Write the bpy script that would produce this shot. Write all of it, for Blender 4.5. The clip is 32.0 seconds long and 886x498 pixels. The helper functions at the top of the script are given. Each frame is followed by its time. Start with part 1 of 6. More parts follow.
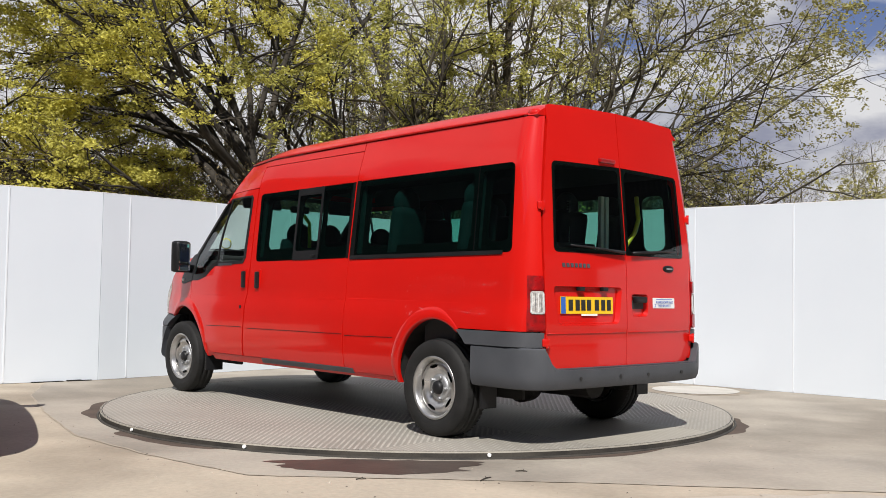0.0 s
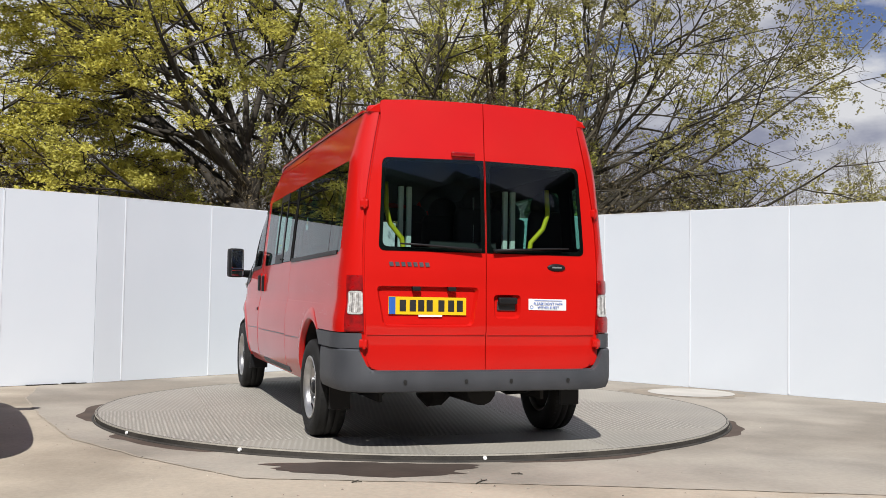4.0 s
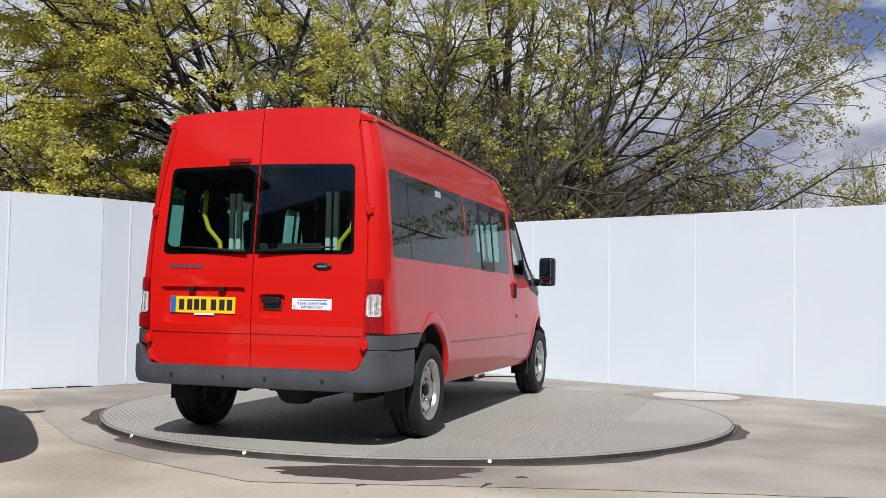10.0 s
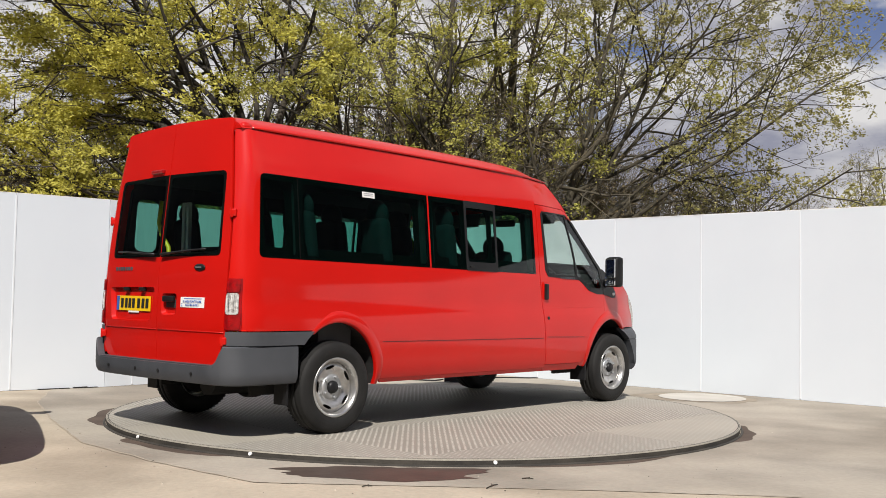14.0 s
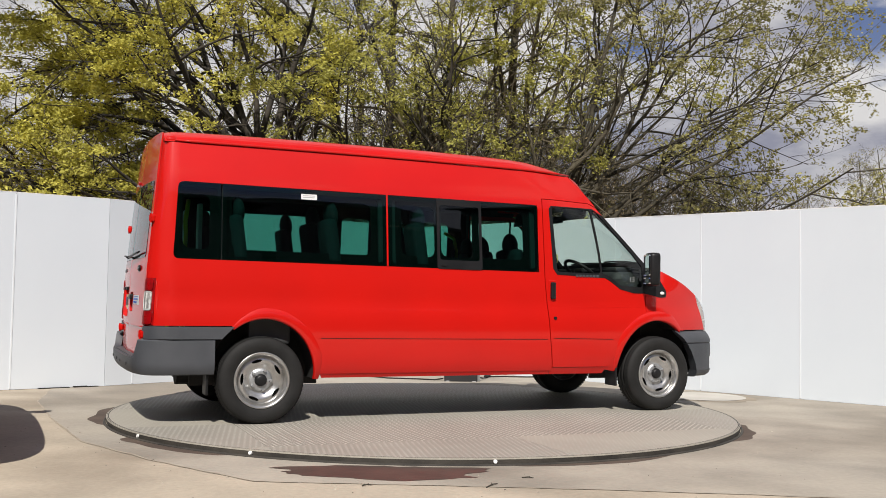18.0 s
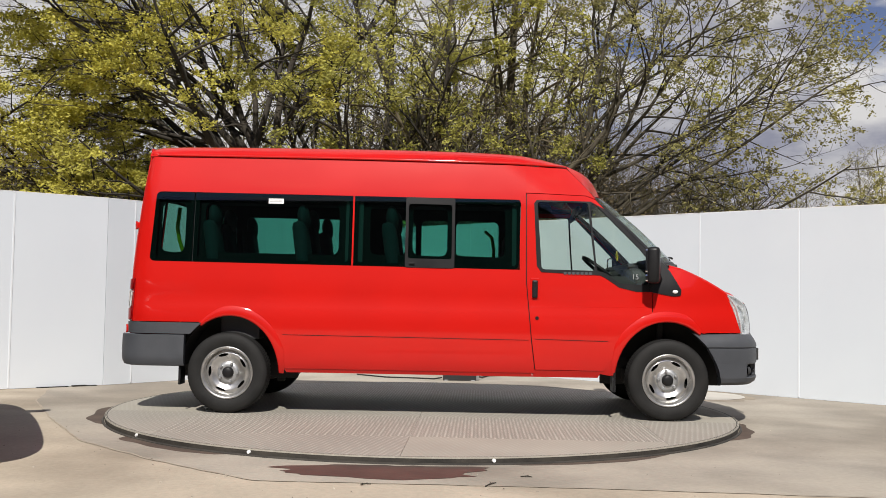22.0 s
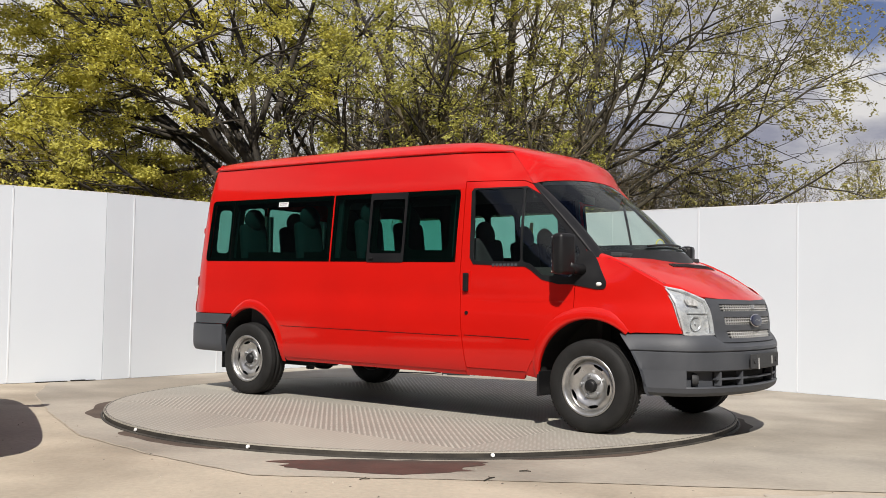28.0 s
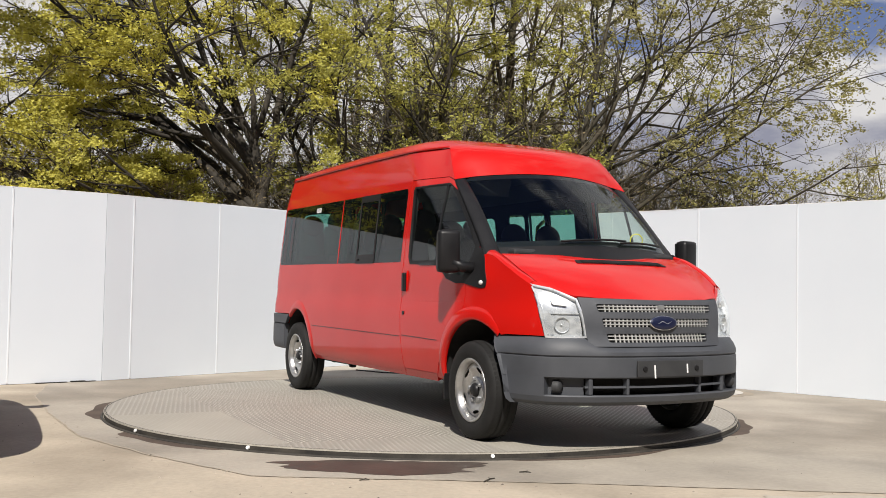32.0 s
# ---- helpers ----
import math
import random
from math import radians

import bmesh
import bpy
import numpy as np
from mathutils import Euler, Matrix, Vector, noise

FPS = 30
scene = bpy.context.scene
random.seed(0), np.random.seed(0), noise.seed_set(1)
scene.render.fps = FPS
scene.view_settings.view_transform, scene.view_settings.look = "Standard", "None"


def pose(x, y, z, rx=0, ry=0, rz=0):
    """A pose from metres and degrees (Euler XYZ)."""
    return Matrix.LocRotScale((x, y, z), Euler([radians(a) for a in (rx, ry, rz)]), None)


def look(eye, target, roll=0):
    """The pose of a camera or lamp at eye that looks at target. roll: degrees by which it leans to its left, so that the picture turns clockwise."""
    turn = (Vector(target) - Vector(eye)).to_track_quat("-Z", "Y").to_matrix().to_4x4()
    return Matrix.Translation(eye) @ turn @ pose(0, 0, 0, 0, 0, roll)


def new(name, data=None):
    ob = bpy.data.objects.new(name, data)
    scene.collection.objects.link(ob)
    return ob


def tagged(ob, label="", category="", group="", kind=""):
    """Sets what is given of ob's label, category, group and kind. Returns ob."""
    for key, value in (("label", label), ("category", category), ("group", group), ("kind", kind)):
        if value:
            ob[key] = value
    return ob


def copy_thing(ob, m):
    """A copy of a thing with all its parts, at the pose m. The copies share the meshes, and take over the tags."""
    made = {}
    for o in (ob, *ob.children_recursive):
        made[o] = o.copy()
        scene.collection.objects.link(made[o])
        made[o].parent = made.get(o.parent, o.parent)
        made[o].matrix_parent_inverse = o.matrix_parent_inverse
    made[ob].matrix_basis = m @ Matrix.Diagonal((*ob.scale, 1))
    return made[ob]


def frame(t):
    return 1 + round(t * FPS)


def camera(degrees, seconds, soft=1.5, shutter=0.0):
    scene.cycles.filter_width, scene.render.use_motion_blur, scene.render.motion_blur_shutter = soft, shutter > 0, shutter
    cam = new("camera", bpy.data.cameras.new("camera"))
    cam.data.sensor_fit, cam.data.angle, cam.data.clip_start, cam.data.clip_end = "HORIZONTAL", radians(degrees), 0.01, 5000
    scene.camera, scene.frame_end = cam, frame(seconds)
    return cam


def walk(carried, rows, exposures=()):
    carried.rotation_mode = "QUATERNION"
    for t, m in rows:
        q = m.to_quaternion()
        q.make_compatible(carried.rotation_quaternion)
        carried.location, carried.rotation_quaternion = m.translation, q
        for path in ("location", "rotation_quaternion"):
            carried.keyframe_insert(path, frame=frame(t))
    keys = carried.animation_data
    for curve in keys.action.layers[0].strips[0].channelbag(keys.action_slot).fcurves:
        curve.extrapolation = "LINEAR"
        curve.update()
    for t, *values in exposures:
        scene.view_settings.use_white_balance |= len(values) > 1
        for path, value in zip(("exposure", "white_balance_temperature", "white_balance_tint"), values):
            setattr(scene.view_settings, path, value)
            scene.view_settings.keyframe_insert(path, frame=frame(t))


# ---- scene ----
# ---- camera ----
cam = camera(47.9, 32.0, soft=0.7)
EYE = (0.0, -9.169, 1.0735)


def aim(pan, tilt):
    p, q = radians(pan), radians(tilt)
    way = (math.sin(p) * math.cos(q), math.cos(p) * math.cos(q), math.sin(q))
    return look(EYE, Vector(EYE) + Vector(way), 0.967)


walk(cam, [
    (0, aim(1.221, 2.422)),
    (0.5, aim(1.271, 2.374)),
    (1, aim(1.32, 2.223)),
    (1.5, aim(1.37, 2.049)),
    (2, aim(1.421, 2.15)),
    (2.5, aim(1.471, 2.325)),
    (3, aim(1.471, 2.447)),
    (3.5, aim(1.471, 2.62)),
    (5.5, aim(1.396, 2.371)),
    (6, aim(1.37, 2.447)),
    (6.5, aim(1.346, 2.497)),
    (7, aim(1.322, 2.596)),
    (7.5, aim(1.271, 2.695)),
    (8, aim(1.27, 2.624)),
    (8.5, aim(1.245, 2.57)),
    (9, aim(1.221, 2.646)),
    (9.5, aim(1.197, 2.721)),
    (10, aim(1.197, 2.77)),
    (10.5, aim(1.197, 2.82)),
    (11, aim(1.171, 2.82)),
    (11.5, aim(1.171, 2.671)),
    (12, aim(1.096, 2.669)),
    (12.5, aim(0.997, 2.669)),
    (13, aim(0.997, 2.721)),
    (13.5, aim(0.922, 2.82)),
    (14, aim(0.87, 2.82)),
    (14.5, aim(0.898, 2.77)),
    (16.5, aim(0.973, 2.721)),
    (17, aim(0.922, 2.794)),
    (17.5, aim(0.874, 2.82)),
    (18, aim(0.872, 2.77)),
    (18.5, aim(0.872, 2.77)),
    (19, aim(0.922, 2.77)),
    (19.5, aim(0.922, 2.818)),
    (20, aim(0.922, 2.82)),
    (20.5, aim(0.922, 2.82)),
    (21, aim(0.947, 2.77)),
    (21.5, aim(0.922, 2.77)),
    (22, aim(0.947, 2.721)),
    (22.5, aim(0.971, 2.721)),
    (23, aim(0.971, 2.77)),
    (23.5, aim(0.922, 2.82)),
    (24, aim(0.922, 2.77)),
    (24.5, aim(0.971, 2.721)),
    (25, aim(0.971, 2.671)),
    (25.5, aim(0.973, 2.671)),
    (27.5, aim(1.021, 2.572)),
    (28, aim(1.021, 2.422)),
    (28.5, aim(1.023, 2.497)),
    (29, aim(0.971, 2.521)),
    (29.5, aim(1.023, 2.273)),
    (30, aim(1.221, 2.221)),
    (30.5, aim(1.221, 2.273)),
    (31, aim(1.197, 2.273)),
    (31.5, aim(1.12, 2.372)),
    (32, aim(1.021, 2.473)),
], exposures=[(0, 0.16, 6600, 10), (3.5, 0.14, 6550, 10), (5.5, -0.05, 6150, 10), (8, 0.02, 6150, 10), (10.5, 0.07, 6200, 10), (12.5, 0.14, 6800, 10), (16.5, 0.12, 6800, 10), (19.5, 0.04, 6800, 10), (24, 0.05, 6800, 10), (27.5, 0.12, 6850, 10), (32, 0.15, 6850, 10)])

# ---- sky and sun ----
SUN_AZ, SUN_EL = radians(-94), radians(47)
sky = bpy.data.worlds.new("sky")
scene.world = sky
sky.use_nodes = True
wn, wl = sky.node_tree.nodes, sky.node_tree.links
wn.clear()
w_out, w_bg = wn.new("ShaderNodeOutputWorld"), wn.new("ShaderNodeBackground")
w_sky, w_mix = wn.new("ShaderNodeTexSky"), wn.new("ShaderNodeMix")
w_sky.sky_type, w_sky.sun_disc = "NISHITA", False
w_sky.sun_elevation, w_sky.sun_rotation = SUN_EL, math.pi / 2 - SUN_AZ
w_sky.air_density, w_sky.dust_density, w_sky.ozone_density = 1.2, 0.2, 2.0
w_co, w_map = wn.new("ShaderNodeTexCoord"), wn.new("ShaderNodeMapping")
w_map.inputs["Scale"].default_value = (1.0, 1.0, 2.2)
w_map.inputs["Location"].default_value = (0.35, 0.1, 0.2)
w_n1, w_n2 = wn.new("ShaderNodeTexNoise"), wn.new("ShaderNodeTexNoise")
for nd, sc, de in ((w_n1, 5.0, 9.0), (w_n2, 4.2, 7.0)):
    nd.inputs["Scale"].default_value, nd.inputs["Detail"].default_value, nd.inputs["Roughness"].default_value = sc, de, 0.55
w_r1, w_r2 = wn.new("ShaderNodeValToRGB"), wn.new("ShaderNodeValToRGB")
w_r1.color_ramp.elements[0].position, w_r1.color_ramp.elements[1].position = 0.30, 0.41
w_r2.color_ramp.elements[0].position, w_r2.color_ramp.elements[1].position = 0.40, 0.56
w_r2.color_ramp.elements[0].color, w_r2.color_ramp.elements[1].color = (5.2, 5.5, 7.2, 1), (13.0, 13.1, 13.6, 1)
w_mix.data_type = "RGBA"
wl.new(w_co.outputs["Generated"], w_map.inputs["Vector"])
wl.new(w_map.outputs[0], w_n1.inputs["Vector"])
wl.new(w_map.outputs[0], w_n2.inputs["Vector"])


def cloud_bias(socket, spots):
    """Thins or thickens the clouds round single directions: (direction, reach, amount)."""
    for way, reach, amount in spots:
        dist, fall, plus = wn.new("ShaderNodeVectorMath"), wn.new("ShaderNodeMapRange"), wn.new("ShaderNodeMath")
        dist.operation, plus.operation, fall.interpolation_type = "DISTANCE", "ADD", "SMOOTHSTEP"
        dist.inputs[1].default_value = Vector(way).normalized()
        fall.inputs["From Max"].default_value, fall.inputs["To Min"].default_value, fall.inputs["To Max"].default_value = reach, amount, 0.0
        wl.new(w_co.outputs["Generated"], dist.inputs[0])
        wl.new(dist.outputs["Value"], fall.inputs["Value"])
        wl.new(socket, plus.inputs[0])
        wl.new(fall.outputs["Result"], plus.inputs[1])
        socket = plus.outputs[0]
    return socket


# broken cloud overhead and behind; a blue gap, a white cumulus and grey undersides over the right-hand end of the hoarding
cover = cloud_bias(w_n1.outputs["Fac"], [((0.445, 0.98, 0.275), 0.085, -0.34), ((0.30, 0.99, 0.13), 0.05, -0.2), ((-0.31, 0.95, 0.22), 0.10, -0.24), ((0, 0, 1), 0.9, -0.3), ((0, -0.95, 0.3), 1.75, -0.22)])
tone = cloud_bias(w_n2.outputs["Fac"], [((0.435, 0.98, 0.205), 0.045, 0.20), ((0.385, 0.98, 0.29), 0.05, -0.14), ((0.44, 0.98, 0.165), 0.04, -0.16), ((0, -0.95, 0.3), 1.75, -0.06)])
wl.new(cover, w_r1.inputs["Fac"])
wl.new(tone, w_r2.inputs["Fac"])
wl.new(w_r1.outputs["Color"], w_mix.inputs["Factor"])
w_hue = wn.new("ShaderNodeMix")
w_hue.data_type, w_hue.blend_type = "RGBA", "MULTIPLY"
w_hue.inputs["Factor"].default_value, w_hue.inputs["B"].default_value = 1.0, (0.99, 0.91, 1.20, 1)
wl.new(w_sky.outputs["Color"], w_hue.inputs["A"])
wl.new(w_hue.outputs["Result"], w_mix.inputs["A"])
wl.new(w_r2.outputs["Color"], w_mix.inputs["B"])
wl.new(w_mix.outputs["Result"], w_bg.inputs["Color"])
w_bg.inputs["Strength"].default_value = 0.05
wl.new(w_bg.outputs[0], w_out.inputs["Surface"])

sun = new("sun", bpy.data.lights.new("sun", "SUN"))
sun.data.energy, sun.data.angle, sun.data.color = 5.2, radians(0.53), (1.0, 0.975, 0.94)
sun_dir = Vector((math.cos(SUN_AZ) * math.cos(SUN_EL), math.sin(SUN_AZ) * math.cos(SUN_EL), math.sin(SUN_EL)))
sun.matrix_world = look(sun_dir * 60, (0, 0, 0))


# ---- materials ----
def surface(name, c1, c2=None, scale=4.0, rough=0.6, metal=0.0, bump=0.0, bscale=60.0, fine=0.25, coat=0.0, rvar=0.08, specular=0.5, islands=0.0):
    """Principled paint with two scales of colour variation, roughness variation and fine relief."""
    m = bpy.data.materials.new(name)
    m.use_nodes = True
    n, l = m.node_tree.nodes, m.node_tree.links
    p = n["Principled BSDF"]
    co = n.new("ShaderNodeTexCoord")
    big, small = n.new("ShaderNodeTexNoise"), n.new("ShaderNodeTexNoise")
    big.inputs["Scale"].default_value, big.inputs["Detail"].default_value = scale, 4.0
    small.inputs["Scale"].default_value, small.inputs["Detail"].default_value = bscale, 6.0
    for nd in (big, small):
        l.new(co.outputs["Object"], nd.inputs["Vector"])
    mixf = n.new("ShaderNodeMath")
    mixf.operation = "MULTIPLY_ADD"
    l.new(small.outputs["Fac"], mixf.inputs[0])
    mixf.inputs[1].default_value = fine
    add = n.new("ShaderNodeMath")
    add.operation = "MULTIPLY_ADD"
    l.new(big.outputs["Fac"], add.inputs[0])
    add.inputs[1].default_value, add.inputs[2].default_value = 2.2, -0.6 - fine * 0.5
    l.new(add.outputs[0], mixf.inputs[2])
    mix = n.new("ShaderNodeMix")
    mix.data_type, mix.clamp_factor = "RGBA", True
    mix.inputs["A"].default_value = (*c1, 1)
    mix.inputs["B"].default_value = (*(c2 or [c * 0.8 for c in c1]), 1)
    l.new(mixf.outputs[0], mix.inputs["Factor"])
    col = mix.outputs["Result"]
    if islands:
        geo, hsv, mr = n.new("ShaderNodeNewGeometry"), n.new("ShaderNodeHueSaturation"), n.new("ShaderNodeMapRange")
        mr.inputs["To Min"].default_value, mr.inputs["To Max"].default_value = 1 - islands, 1 + islands
        l.new(geo.outputs["Random Per Island"], mr.inputs["Value"])
        l.new(mr.outputs["Result"], hsv.inputs["Value"])
        l.new(col, hsv.inputs["Color"])
        col = hsv.outputs["Color"]
    l.new(col, p.inputs["Base Color"])
    rr = n.new("ShaderNodeMapRange")
    rr.inputs["To Min"].default_value, rr.inputs["To Max"].default_value = max(rough - rvar, 0), min(rough + rvar, 1)
    l.new(big.outputs["Fac"], rr.inputs["Value"])
    l.new(rr.outputs["Result"], p.inputs["Roughness"])
    p.inputs["Metallic"].default_value = metal
    p.inputs["Coat Weight"].default_value = coat
    p.inputs["Coat Roughness"].default_value = 0.075
    p.inputs["Specular IOR Level"].default_value = specular
    if bump:
        b = n.new("ShaderNodeBump")
        b.inputs["Strength"].default_value, b.inputs["Distance"].default_value = bump, 0.01
        l.new(small.outputs["Fac"], b.inputs["Height"])
        l.new(b.outputs["Normal"], p.inputs["Normal"])
    return m


def glass(name, tint, rough=0.0, mixin=0.75):
    """Thin tinted pane: part clear tinted passage, part mirror gloss."""
    m = bpy.data.materials.new(name)
    m.use_nodes = True
    n, l = m.node_tree.nodes, m.node_tree.links
    n.remove(n["Principled BSDF"])
    tr, gl, lw, mx = n.new("ShaderNodeBsdfTransparent"), n.new("ShaderNodeBsdfGlossy"), n.new("ShaderNodeLayerWeight"), n.new("ShaderNodeMixShader")
    tr.inputs["Color"].default_value = (*tint, 1)
    gl.inputs["Roughness"].default_value = rough
    gl.inputs["Color"].default_value = (0.9, 0.93, 0.95, 1)
    lw.inputs["Blend"].default_value = 0.5
    pw, ma = n.new("ShaderNodeMath"), n.new("ShaderNodeMath")
    pw.operation, ma.operation = "POWER", "MULTIPLY_ADD"
    pw.inputs[1].default_value, ma.inputs[1].default_value, ma.inputs[2].default_value = 5.0, 0.8, 0.05
    l.new(lw.outputs["Facing"], pw.inputs[0])
    l.new(pw.outputs[0], ma.inputs[0])
    l.new(ma.outputs[0], mx.inputs[0])
    l.new(tr.outputs[0], mx.inputs[1])
    l.new(gl.outputs[0], mx.inputs[2])
    l.new(mx.outputs[0], n["Material Output"].inputs["Surface"])
    return m


RED = surface("red_paint", (0.54, 0.0065, 0.0035), (0.49, 0.0055, 0.003), 1.6, 0.5, 0, 0.0, 220, 0.1, 0.75, 0.05, 0.12)
PLASTIC = surface("grey_bumper_plastic", (0.044, 0.048, 0.056), (0.060, 0.064, 0.073), 5, 0.55, 0, 0.12, 500, 0.3, 0)
BLACK = surface("black_trim", (0.008, 0.008, 0.009), (0.013, 0.013, 0.014), 6, 0.42, 0, 0.06, 300, 0.25, 0, 0.08, 0.25)
FRIT = surface("black_glass_border", (0.004, 0.004, 0.004), (0.005, 0.005, 0.005), 6, 0.7, 0, 0, 60, 0.1, 0, 0.02, 0.1)
DARK = surface("dark_underbody", (0.008, 0.008, 0.008), (0.018, 0.016, 0.014), 5, 0.85, 0, 0.2, 90)
RUBBER = surface("tyre_rubber", (0.010, 0.010, 0.010), (0.019, 0.0185, 0.018), 8, 0.7, 0, 0.2, 140, 0.3, 0, 0.08, 0.25)
STEEL = surface("silver_wheel_paint", (0.60, 0.60, 0.60), (0.34, 0.33, 0.31), 9, 0.30, 0.85, 0.06, 160, 0.4)
CHROME = surface("chrome", (0.75, 0.75, 0.76), (0.6, 0.6, 0.6), 9, 0.12, 1.0)
WHITE_SHEET = surface("white_hoarding", (0.63, 0.675, 0.715), (0.595, 0.64, 0.685), 0.9, 0.5, 0, 0.02, 40, 0.15)
GALV = surface("galvanised", (0.5, 0.51, 0.52), (0.36, 0.37, 0.38), 7, 0.45, 0.8, 0.08, 120)
STRIP = surface("pale_joint_strip", (0.70, 0.735, 0.77), (0.66, 0.69, 0.72), 4, 0.5)
WHITE = surface("white_paint", (0.8, 0.8, 0.79), (0.7, 0.7, 0.69), 8, 0.5)
YELLOW = surface("yellow_grab_rail", (0.75, 0.66, 0.03), (0.66, 0.56, 0.02), 8, 0.4, 0, 0, 60, 0.2, 0.3)
FABRIC = surface("dark_seat_fabric", (0.010, 0.011, 0.014), (0.02, 0.022, 0.027), 14, 0.9, 0, 0.3, 260)
MESH = surface("pale_grille_mesh", (0.40, 0.40, 0.39), (0.32, 0.32, 0.31), 9, 0.4)
# Near-black lining: the cabin's darkness is put into its colour.
LINING = surface("dark_interior_lining", (0.018, 0.019, 0.02), (0.03, 0.031, 0.032), 5, 0.8, 0, 0.1, 120)
DASH = surface("charcoal_dashboard", (0.02, 0.021, 0.023), (0.035, 0.036, 0.038), 6, 0.65, 0, 0.15, 300)
RAIL = surface("pale_aluminium", (0.80, 0.84, 0.84), (0.7, 0.74, 0.74), 6, 0.4, 0.1)
LAMP_GREY = surface("grey_lamp_reflector", (0.76, 0.75, 0.72), (0.22, 0.20, 0.19), 42, 0.25, 0.25, 0.3, 150, 0.8, 0.6)
TINT = glass("tinted_glass", (0.20, 0.50, 0.43))
REAR_TINT = glass("rear_tinted_glass", (0.58, 0.74, 0.68))
CLEAR = glass("clear_green_glass", (0.74, 0.83, 0.79))
LAMP_CLEAR = glass("clear_lens", (0.9, 0.92, 0.93), 0.02)
LAMP_RED = surface("red_lens", (0.36, 0.002, 0.004), (0.14, 0.001, 0.002), 28, 0.3, 0, 0.05, 160, 0.6, 0.5)
REFLECT = surface("lamp_reflector", (0.80, 0.81, 0.81), (0.46, 0.48, 0.50), 24, 0.26, 0.5)
MIRROR = surface("mirror_glass", (0.9, 0.9, 0.9), (0.88, 0.88, 0.88), 3, 0.02, 1.0, 0, 60, 0.0, 0, 0.01)
PLATE_Y = surface("yellow_plate", (0.80, 0.50, 0.01), (0.74, 0.45, 0.01), 10, 0.35)
BLUE = surface("blue_print", (0.03, 0.12, 0.45), (0.02, 0.10, 0.40), 10, 0.4)
INK = surface("black_print", (0.01, 0.01, 0.01), (0.015, 0.015, 0.015), 10, 0.5)
DEEP_BLUE = surface("deep_blue_enamel", (0.004, 0.008, 0.035), (0.004, 0.007, 0.03), 12, 0.35, 0, 0, 60, 0.1, 0.15)
BARK = surface("grey_brown_bark", (0.10, 0.086, 0.055), (0.045, 0.038, 0.026), 2.5, 0.9, 0, 0.6, 30, 0.5)
DARK_BARK = surface("dark_maple_bark", (0.055, 0.046, 0.034), (0.024, 0.021, 0.017), 2.5, 0.9, 0, 0.6, 30, 0.5)
OLIVE_BARK = surface("olive_brown_bark", (0.068, 0.058, 0.037), (0.032, 0.028, 0.019), 2.5, 0.9, 0, 0.6, 30, 0.5)
TWIG = surface("brown_twig_bark", (0.18, 0.15, 0.095), (0.095, 0.08, 0.052), 1.5, 0.9, 0, 0.3, 30, 0.4)


def leaf_surface(name, c1, c2, scale):
    """Thin leaves: some of the light passes through them."""
    m = surface(name, c1, c2, scale, 0.55, 0, 0, 20, 0.6, 0, 0.1, 0.3, 0.22)
    n, l = m.node_tree.nodes, m.node_tree.links
    p = n["Principled BSDF"]
    tr, mx = n.new("ShaderNodeBsdfTranslucent"), n.new("ShaderNodeMixShader")
    l.new(p.inputs["Base Color"].links[0].from_socket, tr.inputs["Color"])
    mx.inputs[0].default_value = 0.35
    l.new(p.outputs[0], mx.inputs[1])
    l.new(tr.outputs[0], mx.inputs[2])
    l.new(mx.outputs[0], n["Material Output"].inputs["Surface"])
    return m


LEAF = leaf_surface("yellow_green_spring_leaf", (0.57, 0.54, 0.13), (0.29, 0.29, 0.07), 1.1)
MAPLE_LEAF = leaf_surface("bright_yellow_green_maple_leaf", (0.70, 0.64, 0.13), (0.38, 0.36, 0.08), 1.1)
LEAF2 = leaf_surface("olive_spring_leaf", (0.40, 0.37, 0.13), (0.24, 0.225, 0.09), 1.0)
SCRUB = surface("brown_thicket", (0.24, 0.185, 0.105), (0.14, 0.115, 0.065), 0.6, 0.9, 0, 0, 20, 0.6, 0, 0.1, 0.2, 0.45)


# ---- mesh helpers ----
def from_bm(bm, name):
    me = bpy.data.meshes.new(name)
    bm.to_mesh(me)
    bm.free()
    return me


def part(name, bm, material, parent=None, label="", smooth=False):
    """Links a bmesh or a mesh as one object under its thing."""
    me = bm if isinstance(bm, bpy.types.Mesh) else from_bm(bm, name)
    if material and not me.materials:
        me.materials.append(material)
    if smooth:
        me.shade_smooth()
    ob = new(name, me)
    ob.parent = parent
    if label:
        tagged(ob, label)
    return ob


def thing(name, label, category, group="", kind="", m=None):
    ob = new(name)
    ob.empty_display_size = 0.1
    if m is not None:
        ob.matrix_basis = m
    return tagged(ob, label, category, group, kind)


def mesh_of(verts, faces, name="mesh"):
    me = bpy.data.meshes.new(name)
    me.from_pydata([tuple(v) for v in verts], [], faces)
    me.update()
    return me


def box(bm, c, s, bevel=0.0, m=None):
    """Adds a box of size s round the point c, with rounded edges."""
    geom = bmesh.ops.create_cube(bm, size=1.0, matrix=(m or Matrix()) @ Matrix.LocRotScale(c, None, s))
    if bevel:
        edges = list({e for v in geom["verts"] for e in v.link_edges})
        bmesh.ops.bevel(bm, geom=edges, offset=bevel, segments=2, affect="EDGES", profile=0.6)
    return bm


def boxm(c, s, bevel=0.0, m=None):
    return box(bmesh.new(), c, s, bevel, m)


